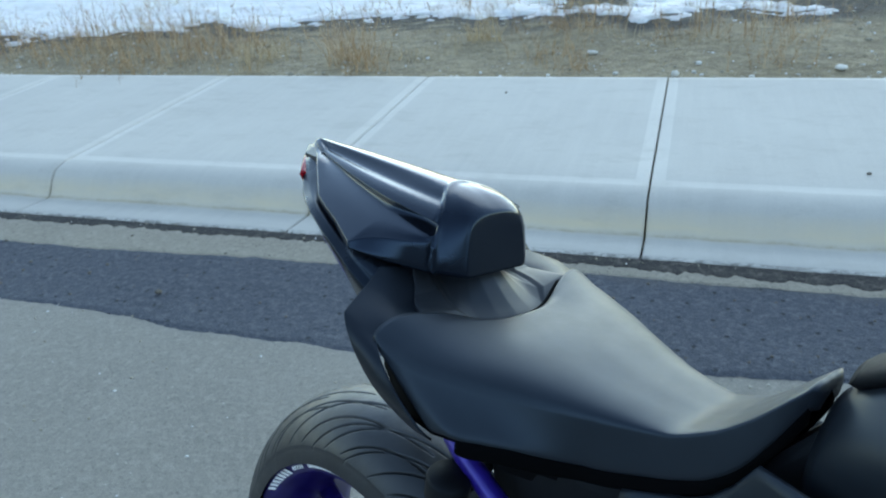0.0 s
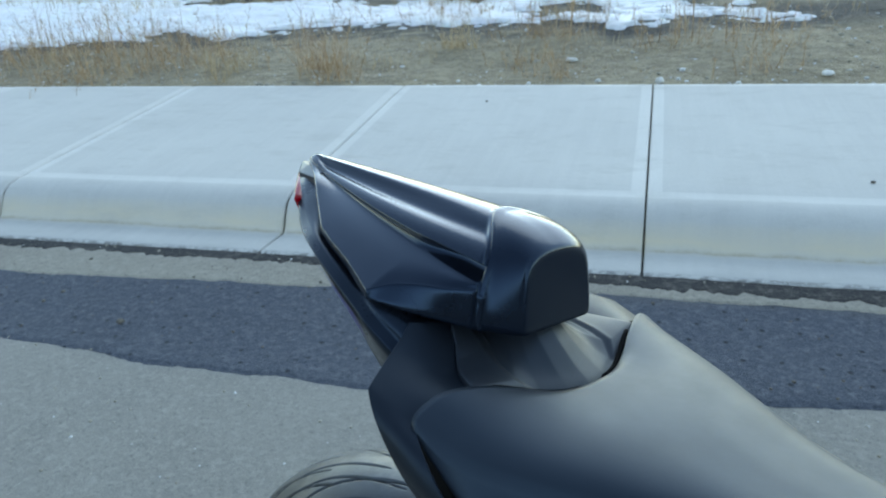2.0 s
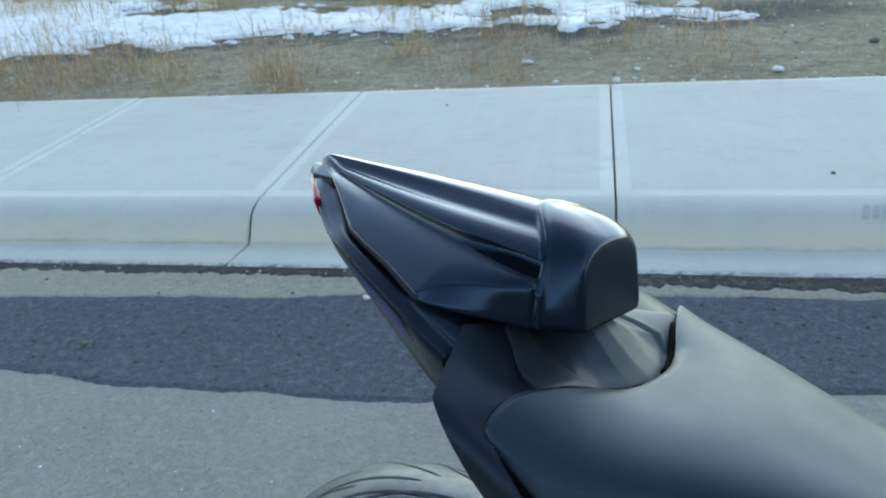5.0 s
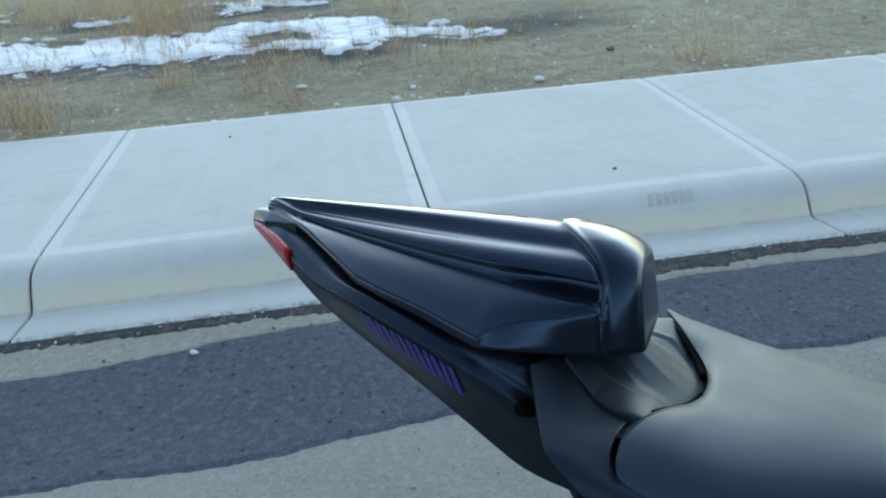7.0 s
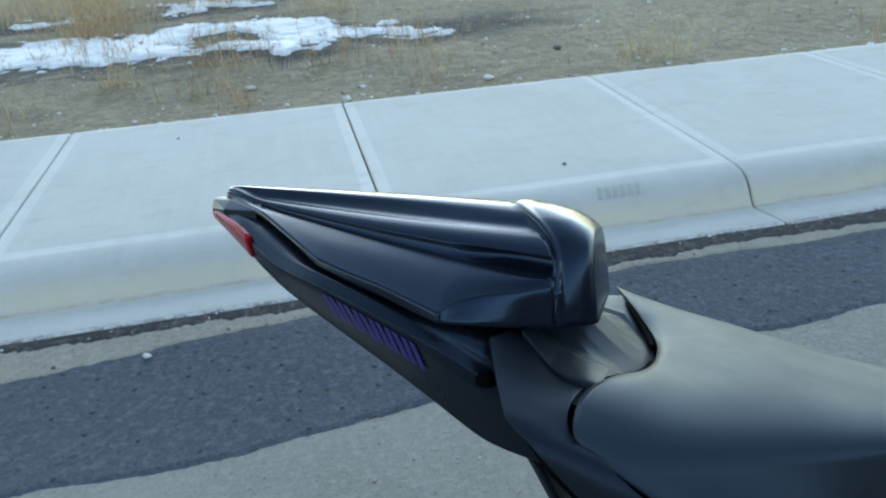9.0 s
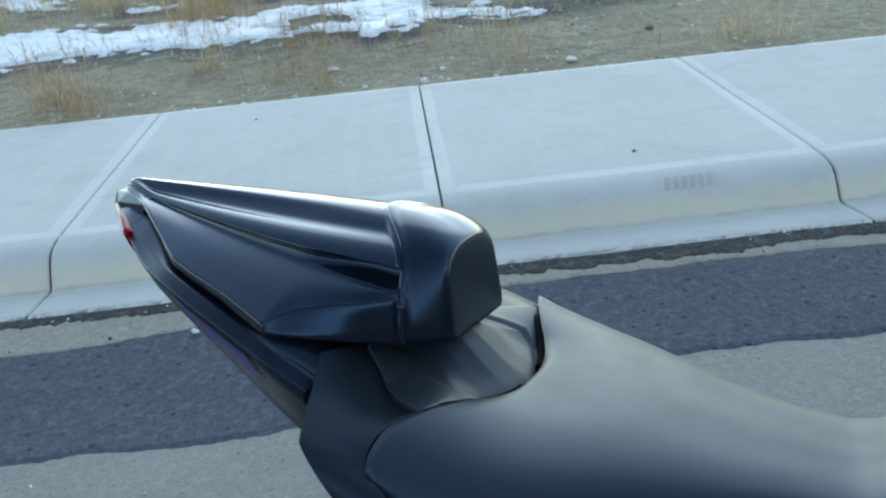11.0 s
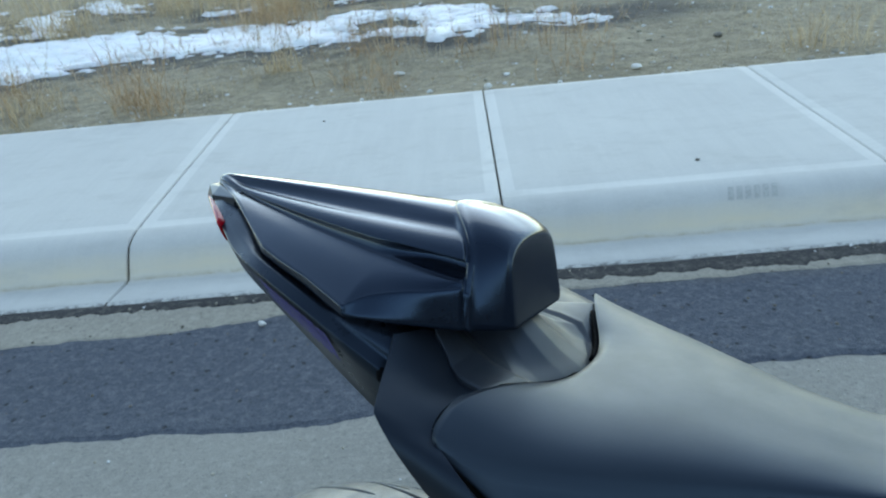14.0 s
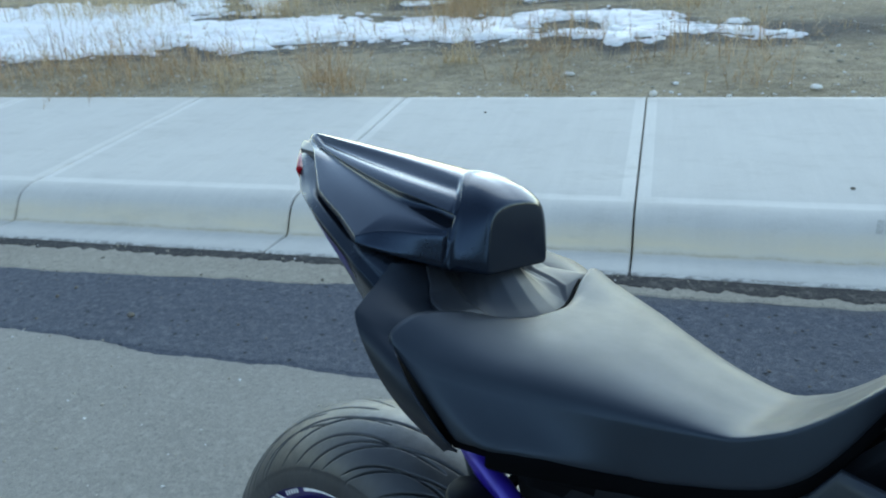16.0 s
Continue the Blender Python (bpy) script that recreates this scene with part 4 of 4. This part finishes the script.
    rows.append(chaikin(mirrored([(x, 0, c), (x, -0.5 * w, c - 0.004), (x, -0.85 * w, 0.4 * c + 0.6 * s), (x, -w, s), (x, -w * 1.0, s - 0.02), (x, -w * 0.8, 0.5 * (s + b)), (x, -w * 0.82, b), (x, -w * 0.6, b - 0.01), (x, 0, b - 0.01)]), 3))
tank = part("fuel_tank", sheet("fuel_tank", rows, cap=True), M_TANK, bike, "dark blue-grey painted fuel tank")
rows = [[(x, y * w, float(t_c(x)) + 0.004 - 0.010 * abs(y) ** 3) for y in np.linspace(-1, 1, 9)] for x, w in ((0.437, 0.020), (0.442, 0.030), (0.48, 0.040), (0.56, 0.060), (0.70, 0.075))]
trim = part("tank_trim", sheet("tank_trim", rows), M_DARK, tank, "black trim strip on top of the tank")
trim.modifiers.new("thick", "SOLIDIFY").thickness = 0.008

# rear wheel
AXLE = Vector((-0.046, 0, 0.322))
half_w = 0.092
phi = np.concatenate([np.linspace(-0.1, np.pi + 0.2, 1500, endpoint=False), np.linspace(np.pi + 0.2, 2 * np.pi - 0.1, 160, endpoint=False)])
wv = np.concatenate([np.linspace(-1, 0.3, 230, endpoint=False), np.linspace(0.3, 1, 40)])
PH, WV = np.meshgrid(phi, wv, indexing="ij")
ang = WV * 1.50
lat = half_w * np.sin(ang) / 1.0
rad = 0.240 + 0.082 * np.sign(np.cos(ang)) * np.abs(np.cos(ang)) ** 0.9
rad = np.where(np.abs(ang) > 1.3, 0.240 + 0.082 * np.cos(ang) - 0.010 * (np.abs(ang) - 1.3) / 0.42, rad)
depth = np.zeros_like(PH)
PERIOD = 2 * np.pi / 9
for side in (-1, 1):
    for start, length, w0, w1, wide in ((0.00, 1.15, 0.04, 0.86, 0.0028), (0.20, 0.75, 0.34, 0.84, 0.0024), (0.36, 1.05, 0.20, 0.88, 0.0026), (0.55, 1.10, 0.08, 0.86, 0.0028), (0.76, 0.70, 0.40, 0.84, 0.0024), (0.90, 0.90, 0.26, 0.88, 0.0026)):
        for turn in range(9):
            off = (turn + (0.5 if side > 0 else 0)) * PERIOD + start * PERIOD
            t = ((PH - off + np.pi) % (2 * np.pi) - np.pi) / (length * PERIOD)
            tc = np.clip(t, 0, 1)
            dist = np.abs(WV - side * (w0 + (w1 - w0) * (0.35 * tc + 0.65 * tc ** 3))) * half_w * 1.5
            taper = np.sqrt(np.clip(np.minimum(t, 1 - t) * 9, 0, 1))
            width = wide * 0.5 * (0.25 + 0.75 * taper)
            depth = np.maximum(depth, np.where((t > 0) & (t < 1), 0.0060 * taper * np.clip(1.7 - dist / width, 0, 1), 0))
rr = rad - depth * np.cos(np.clip(ang, -1.4, 1.4))
tyre_pts = np.stack([AXLE[0] + rr * np.cos(PH), lat * (1 - 0.3 * depth / 0.09), AXLE[2] + rr * np.sin(PH)], -1)
wheel = part("rear_wheel", lathe("hub", [(0.0, -0.06), (0.03, -0.06), (0.042, -0.05), (0.042, 0.05), (0.03, 0.06), (0.0, 0.06)], 32), M_DARK, bike, "blue cast rear wheel with white rim marks")
AT_AXLE = Matrix.Translation(AXLE) @ pose(0, 0, 0, 90, 0, 0)
wheel.matrix_local = AT_AXLE
to_wheel = AT_AXLE.inverted()


def under_wheel(name, data, mat, label=""):
    ob = part(name, data, mat, wheel, label)
    ob.matrix_parent_inverse = to_wheel
    return ob


under_wheel("tyre", sheet("tyre", tyre_pts, wrap_u=True), M_TYRE, "wide black sport tyre with curved tread grooves")
rim_prof = [(0.2380, -0.070), (0.2445, -0.084), (0.2425, -0.0855), (0.2410, -0.083), (0.2280, -0.081), (0.2245, -0.076), (0.2160, -0.066), (0.2080, -0.052), (0.2020, -0.02), (0.2020, 0.02), (0.2080, 0.052), (0.2160, 0.066), (0.2245, 0.076), (0.2280, 0.081), (0.2410, 0.083), (0.2425, 0.0855), (0.2445, 0.084), (0.2380, 0.070)]
rows = [[(AXLE[0] + r * math.cos(a), y, AXLE[2] + r * math.sin(a)) for a in (2 * math.pi * k / 120 for k in range(120))] for r, y in rim_prof]
under_wheel("rim", sheet("rim", rows, wrap_v=True), M_RIM, "glossy dark blue rim")
for k in range(10):
    a = 2 * math.pi * k / 10 + 0.15
    d = Vector((math.cos(a), 0, math.sin(a)))
    under_wheel("spoke", tube("spoke", [AXLE + d * 0.035, AXLE + d * 0.10 + Vector((0, 0.006, 0)), AXLE + d * 0.206], [0.014, 0.011, 0.013], 10, 1.3), M_RIM)


def rim_mark(a0, a1, r0, r1, lean=0.0):
    rows = []
    for a in np.linspace(a0, a1, 8):
        rows.append([(AXLE[0] + r * math.cos(a + lean * (r - r0)), y, AXLE[2] + r * math.sin(a + lean * (r - r0))) for r, y in ((r, -0.0815 - 0.154 * (r - 0.228) - 0.0008) for r in (r0, r1))])
    return sheet("rim_mark", rows)


for base in (0.4, 1.2 + 0.8, 3.6, 5.2):
    for i in range(7):
        under_wheel("rim_mark", rim_mark(base + 0.29 + i * 0.047, base + 0.322 + i * 0.047, 0.2290, 0.2405, 6.0), M_WHITE)
    for i in range(5):
        under_wheel("rim_mark", rim_mark(base + 0.14 + i * 0.028, base + 0.158 + i * 0.028, 0.2320, 0.2380), M_WHITE)
    under_wheel("rim_mark", rim_mark(base - 0.42, base + 0.08, 0.2330, 0.2375), M_WHITE)
rows = [(0.045, -0.004), (0.122, -0.004), (0.124, -0.002), (0.124, 0.002), (0.122, 0.004), (0.045, 0.004)]
disc = under_wheel("brake_disc", lathe("brake_disc", rows, 64), M_METAL, "thin steel brake disc")
disc.matrix_parent_inverse = Matrix()
disc.matrix_local = Matrix.Translation((0, 0, 0.085))

# swing arm, frame tube, reservoir
for side in (-1, 1):
    part("swing_arm", tube("swing_arm", [(-0.13, -side * -0.118, 0.315), (-0.02, -side * -0.120, 0.325), (0.14, -side * -0.112, 0.37), (0.33, -side * -0.085, 0.42)], [0.022, 0.028, 0.032, 0.036], 16, 1.4), M_DARK, bike)
    part("frame_tube", tube("frame_tube", [(0.085, -side * -0.084, 0.726), (0.12, -side * -0.088, 0.706), (0.17, -side * -0.091, 0.684), (0.26, -side * -0.094, 0.645), (0.36, -side * -0.098, 0.595)], [0.0095, 0.0105, 0.011, 0.012, 0.013], 16, 1.15), M_BLUE, bike, "glossy blue painted frame tube")
res = part("fluid_reservoir", lathe("fluid_reservoir", [(0, 0.004), (0.022, 0.004), (0.0235, 0.007), (0.0235, 0.028), (0.0215, 0.032), (0, 0.032)], 28), M_DARK, bike, "dark round brake fluid reservoir")
part("reservoir_body", lathe("reservoir_body", [(0, -0.034), (0.015, -0.034), (0.019, -0.030), (0.0205, 0.0), (0.0205, 0.006), (0, 0.006)], 28), M_RESIN, res, "cloudy white reservoir body")
res.location = (0.126, -0.109, 0.661)
res.rotation_euler = (radians(6), radians(8), 0)
part("reservoir_bracket", tube("reservoir_bracket", [(0.112, -0.100, 0.64), (0.125, -0.07, 0.66), (0.14, -0.05, 0.70)], 0.006, 8), M_DARK, bike)
rows = [[(0.012 + 0.075 * t, y, 0.765 - 0.115 * t - 0.02 * t * t - 1.2 * y * y) for y in np.linspace(-0.050, 0.050, 9)] for t in np.linspace(0, 0.85, 12)]
fender = part("inner_fender", sheet("inner_fender", rows), M_COLLAR, bike, "black inner fender behind the seat")
fender.modifiers.new("thick", "SOLIDIFY").thickness = 0.004
part("rear_bolt", lathe("rear_bolt", [(0, -0.004), (0.008, -0.004), (0.008, 0.002), (0.005, 0.005), (0, 0.005)], 10), M_SHADE_AND_BOLT, bike).location = (0.002, -0.124, 0.846)

# ---- the lot: snow, weeds, stones ----
NX, NY = 460, 260
sx, sy = np.linspace(-9.5, 1.6, NX), np.linspace(5.2, 10.6, NY)
shape = snow_shape(*np.meshgrid(sx, sy, indexing="ij"))
depth = np.array([[snow_depth(x, y, shape[i, j]) for j, y in enumerate(sy)] for i, x in enumerate(sx)])
index, verts, faces = {}, [], []


def snow_vert(i, j):
    if (i, j) not in index:
        index[(i, j)] = len(verts)
        d = depth[i, j]
        z = lot_height(sx[i], sy[j])
        verts.append((sx[i], sy[j], z - 0.006 + min(0.030, max(d, -0.05) * 0.22) + 0.012 * fbm(sx[i], sy[j], 3.5, 3, 7.0) * max(0, min(1, d * 4))))
    return index[(i, j)]


for i in range(NX - 1):
    for j in range(NY - 1):
        if max(depth[i, j], depth[i + 1, j], depth[i, j + 1], depth[i + 1, j + 1]) > 0.02:
            faces.append((snow_vert(i, j), snow_vert(i + 1, j), snow_vert(i + 1, j + 1), snow_vert(i, j + 1)))
tagged(part("snow", mesh_of("snow", verts, faces), M_SNOW), "thin ragged patches of old melting snow on dirt", "snow", kind="stuff")


def tuft(height, spread, count, seed, thin=0.0022, bushy=False):
    """Dead weeds: thin bent stalks, the bushy kind with side twigs and seed heads."""
    rng = random.Random(seed)
    verts, faces = [], []

    def stalk(base, way, lean, h, curl, w, n=4):
        side = Vector((-way.y, way.x, 0))
        k0, mid = len(verts), []
        for i in range(n):
            t = i / (n - 1)
            p = base + way * (math.sin(lean) * h * t + curl * h * 0.3 * t * t) + Vector((0, 0, h * t * math.cos(lean) * (1 - 0.25 * curl * t)))
            mid.append(p)
            ww = w * (1 - 0.75 * t)
            verts.extend([p - side * ww, p + side * ww, p + way * ww * 0.8])
        for i in range(n - 1):
            for e in range(3):
                faces.append((k0 + 3 * i + e, k0 + 3 * i + (e + 1) % 3, k0 + 3 * i + 3 + (e + 1) % 3, k0 + 3 * i + 3 + e))
        return mid

    for _ in range(count):
        a = rng.uniform(0, 2 * math.pi)
        lean = min(1.2, abs(rng.gauss(0, 0.52 if bushy else 0.40)))
        h = height * (0.18 + 0.95 * rng.random() ** 1.7) * (1 - 0.25 * lean)
        base = Vector((rng.gauss(0, spread * 0.4), rng.gauss(0, spread * 0.3), -0.02))
        mid = stalk(base, Vector((math.cos(a), math.sin(a), 0)), lean, h, rng.uniform(0.0, 0.6), thin * rng.uniform(0.7, 1.5))
        for _ in range(6 if bushy else 2):
            b = rng.uniform(0, 2 * math.pi)
            i = rng.randint(1, 2)
            p = mid[i].lerp(mid[i + 1], rng.random())
            stalk(p, Vector((math.cos(b), math.sin(b), 0)), rng.uniform(0.4, 1.35), h * rng.uniform(0.15, 0.45), rng.uniform(0, 0.4), thin * 0.6, 3)
        if rng.random() < 0.5:
            for _ in range(5):
                q = mid[-2].lerp(mid[-1], rng.random()) + Vector((rng.gauss(0, 0.01), rng.gauss(0, 0.01), rng.gauss(0, 0.01)))
                k = len(verts)
                s = rng.uniform(0.002, 0.005)
                verts.extend([q + Vector((s, 0, 0)), q + Vector((-s * 0.5, s, 0)), q + Vector((-s * 0.5, -s, 0)), q + Vector((0, 0, 2.2 * s))])
                faces.extend([(k, k + 1, k + 2), (k, k + 1, k + 3), (k + 1, k + 2, k + 3), (k + 2, k, k + 3)])
    return mesh_of("dry_grass", verts, faces, False)


TUFTS = [(-1.80, 7.95, 0.55, 0.30, 260, 0), (-1.25, 5.16, 0.30, 0.08, 40, 0), (1.93, 4.52, 0.34, 0.22, 90, 0), (0.15, 5.22, 0.42, 0.28, 70, 1), (3.70, 4.40, 0.34, 0.30, 120, 1),
         (0.79, 5.60, 0.25, 0.25, 50, 1), (-0.74, 5.50, 0.42, 0.26, 60, 1), (-3.74, 5.05, 0.40, 0.55, 170, 1), (-3.1, 4.85, 0.36, 0.40, 160, 1), (-4.4, 5.3, 0.4, 0.6, 130, 1), (-2.03, 4.66, 0.46, 0.13, 90, 1), (-1.29, 5.18, 0.26, 0.10, 45, 0),
         (-0.66, 5.49, 0.36, 0.30, 60, 1), (-2.70, 4.72, 0.42, 0.14, 50, 0), (-1.88, 7.61, 0.45, 0.35, 170, 1), (-4.07, 7.72, 0.60, 0.40, 240, 0), (-3.0, 8.6, 0.65, 0.5, 260, 0),
         (-5.0, 6.9, 0.4, 0.4, 90, 0), (-0.9, 8.4, 0.5, 0.35, 150, 1), (0.2, 7.6, 0.4, 0.25, 80, 0), (-4.5, 4.9, 0.3, 0.4, 170, 1), (-5.4, 5.0, 0.35, 0.5, 200, 1), (-2.4, 9.3, 0.6, 0.6, 260, 0), (2.9, 9.0, 0.35, 0.4, 90, 1), (-6.4, 8.2, 0.6, 0.6, 260, 0),
         (-1.86, 4.40, 0.36, 0.13, 70, 1), (-0.62, 6.05, 0.30, 0.22, 60, 1), (-1.5, 6.3, 0.34, 0.30, 80, 1), (-2.4, 6.2, 0.30, 0.30, 40, 1), (-2.64, 4.38, 0.30, 0.08, 26, 0), (-0.72, 4.76, 0.28, 0.20, 50, 1), (-0.55, 4.50, 0.22, 0.14, 40, 1), (0.62, 5.05, 0.26, 0.20, 50, 1), (0.56, 4.52, 0.18, 0.18, 40, 1), (-1.71, 7.1, 0.45, 0.26, 170, 1), (-3.7, 4.52, 0.24, 0.40, 160, 1), (-0.72, 8.6, 0.45, 0.25, 110, 1), (0.3, 7.56, 0.30, 0.12, 40, 0)]
for i, (x, y, h, s, n, brown) in enumerate(TUFTS):
    ob = part("dry_grass_tuft", tuft(h * 1.05, s * 1.7, int(n * (0.75 if brown else 0.9)), 100 + i, 0.0024, brown), M_STALK if brown else M_STRAW)
    ob.location = (x, y, lot_height(x, y))
    tagged(ob, "sparse brown dead weed stalks on dirt" if brown else "pale straw-coloured dead grass tuft on dirt", "grass", kind="stuff")

rng = random.Random(5)
verts, faces, far_v, far_f = [], [], [], []
for _ in range(900):
    x, y = rng.uniform(-8, 4), 4.5 + 6.0 * rng.random() ** 1.3
    if snow_depth(x, y) > 0.1 or fbm(x, y, 0.7, 2, 11.0) < -0.15 and y < 6:
        continue
    z, h = lot_height(x, y), rng.uniform(0.03, 0.13)
    for _ in range(rng.randint(2, 6)):
        a, l = rng.uniform(0, 6.28), rng.uniform(0.1, 0.9)
        p = Vector((x + rng.gauss(0, 0.04), y + rng.gauss(0, 0.04), z - 0.01))
        q = p + Vector((math.cos(a) * l * h, math.sin(a) * l * h, h))
        m = (p + q) / 2 + Vector((0, 0, 0.2 * h))
        sd = Vector((-math.sin(a), math.cos(a), 0)) * 0.0016
        k = len(verts)
        verts += [p - sd, p + sd, m - sd, m + sd, q]
        faces += [(k, k + 1, k + 3, k + 2), (k + 2, k + 3, k + 4)]
for _ in range(3200):
    x, y = rng.uniform(-11, 1.0), rng.uniform(7.5, 13.5)
    if fbm(x, y, 0.5, 3, 21.0) + 0.10 * (-x - 2.5) < 0.0:
        continue
    z, h = lot_height(x, y) if y < 25 else 0.3, rng.uniform(0.08, 0.28)
    a, l = rng.uniform(0, 6.28), rng.uniform(0.0, 0.5)
    p = Vector((x, y, z - 0.02))
    q = p + Vector((math.cos(a) * l * h, math.sin(a) * l * h, h))
    sd = Vector((1, 0, 0)) * 0.0035
    k = len(far_v)
    far_v += [p - sd, p + sd, q + sd * 0.4, q - sd * 0.4]
    far_f.append((k, k + 1, k + 2, k + 3))
tagged(part("dry_grass_field", mesh_of("dry_grass_field", far_v, far_f, False), M_STRAW), "pale dead grass standing further back on the lot", "grass", kind="stuff")
tagged(part("dry_grass_litter", mesh_of("dry_grass_litter", verts, faces, False), M_STRAW), "thin scattered dead weeds over the dirt lot", "grass", kind="stuff")


def pebble_verts(r, rng, flat=0.6):
    t = (1 + 5 ** 0.5) / 2
    base = [(-1, t, 0), (1, t, 0), (-1, -t, 0), (1, -t, 0), (0, -1, t), (0, 1, t), (0, -1, -t), (0, 1, -t), (t, 0, -1), (t, 0, 1), (-t, 0, -1), (-t, 0, 1)]
    sx_, sy_ = rng.uniform(0.7, 1.3), rng.uniform(0.7, 1.3)
    turn = Matrix.Rotation(rng.uniform(0, 6.28), 3, "Z")
    return [turn @ Vector((x * sx_, y * sy_, z * flat)) * (r / 1.9 * rng.uniform(0.8, 1.2)) for x, y, z in base]


ICO = [(0, 11, 5), (0, 5, 1), (0, 1, 7), (0, 7, 10), (0, 10, 11), (1, 5, 9), (5, 11, 4), (11, 10, 2), (10, 7, 6), (7, 1, 8), (3, 9, 4), (3, 4, 2), (3, 2, 6), (3, 6, 8), (3, 8, 9), (4, 9, 5), (2, 4, 11), (6, 2, 10), (8, 6, 7), (9, 8, 1)]


def scatter(name, mat, count, place, size, label, category, seed):
    rng = random.Random(seed)
    verts, faces = [], []
    for _ in range(count):
        x, y, z = place(rng)
        r = size(rng)
        k = len(verts)
        verts += [v + Vector((x, y, z + r * 0.25)) for v in pebble_verts(r, rng)]
        faces += [(a + k, b + k, c + k) for a, b, c in ICO]
    return tagged(part(name, mesh_of(name, verts, faces), mat), label, category, kind="stuff")


def lot_place(r):
    x, y = r.uniform(-6, 4.5), 4.26 + 4.5 * r.random() ** 2.0
    return x, y, lot_height(x, y)


scatter("lot_stones", M_PEBBLE, 1500, lot_place, lambda r: 0.004 + 0.018 * r.random() ** 5, "small mixed stones strewn on the dirt", "gravel", 11)
def near_place(r):
    x, y = r.uniform(-5, 4.5), 4.25 + 3.2 * r.random() ** 1.6
    return x, y, lot_height(x, y) - 0.002


scatter("lot_grit", M_PEBBLE, 5000, near_place, lambda r: 0.0025 + 0.008 * r.random() ** 4, "fine pale grit strewn over the dirt", "gravel", 15)
scatter("gutter_gravel", M_PEBBLE, 130, lambda r: (r.uniform(-3.2, 3.2), 2.39 + r.gauss(0, 0.022), 0.012), lambda r: 0.0015 + 0.005 * r.random() ** 3, "fine gravel along the gutter's edge", "gravel", 12)
scatter("road_grit", M_PEBBLE, 1000, lambda r: (r.uniform(-2.6, 2.2), r.uniform(0.9, 1.85), 0.001), lambda r: 0.0012 + 0.0035 * r.random() ** 3, "scattered grit on the road surface", "gravel", 13)
scatter("asphalt_crumbs", M_CRUMB, 200, lambda r: (r.uniform(-2.6, 2.2), r.uniform(1.82, 2.3), 0.009), lambda r: 0.002 + 0.005 * r.random() ** 3, "dark loose asphalt crumbs on the strip", "gravel", 14)


def single_stone(x, y, z, r, mat, label, seed, flat=0.6):
    rg = random.Random(seed)
    bm = bmesh.new()
    vs = [bm.verts.new(v) for v in pebble_verts(r, rg, flat)]
    for f in ICO:
        bm.faces.new([vs[i] for i in f])
    bmesh.ops.subdivide_edges(bm, edges=bm.edges[:], cuts=1, use_grid_fill=True, smooth=0.6)
    for f in bm.faces:
        f.smooth = True
    ob = part("stone", bm, mat)
    ob.location = (x, y, z + r * flat * 0.7)
    return tagged(ob, label, "stone", "loose stones")


single_stone(-0.484, 4.863, lot_height(-0.484, 4.863), 0.036, M_PALE, "pale flat stone lying on the dirt", 1, 0.45)
single_stone(0.853, 4.416, lot_height(0.853, 4.416), 0.028, M_PALE, "small white stone beside the sidewalk", 2)
single_stone(1.491, 5.01, lot_height(1.491, 5.01), 0.036, M_CRUMB, "dark lump of litter lying on the dirt", 3, 0.45)
single_stone(0.03, 4.29, lot_height(0.03, 4.29), 0.035, M_PALE, "pale stone at the sidewalk's back edge", 4)
single_stone(-0.811, 3.907, 0.148, 0.006, M_CRUMB, "tiny dark crumb on the concrete walk", 5)
single_stone(0.760, 2.965, 0.130, 0.008, M_CRUMB, "tiny dark crumb on the concrete walk", 6)
single_stone(-1.57, 1.897, 0.008, 0.016, M_CRUMB, "brown clod on the dark asphalt", 7)
single_stone(-0.775, 2.207, 0.010, 0.012, M_PALE, "pale pebble beside the gutter", 8)
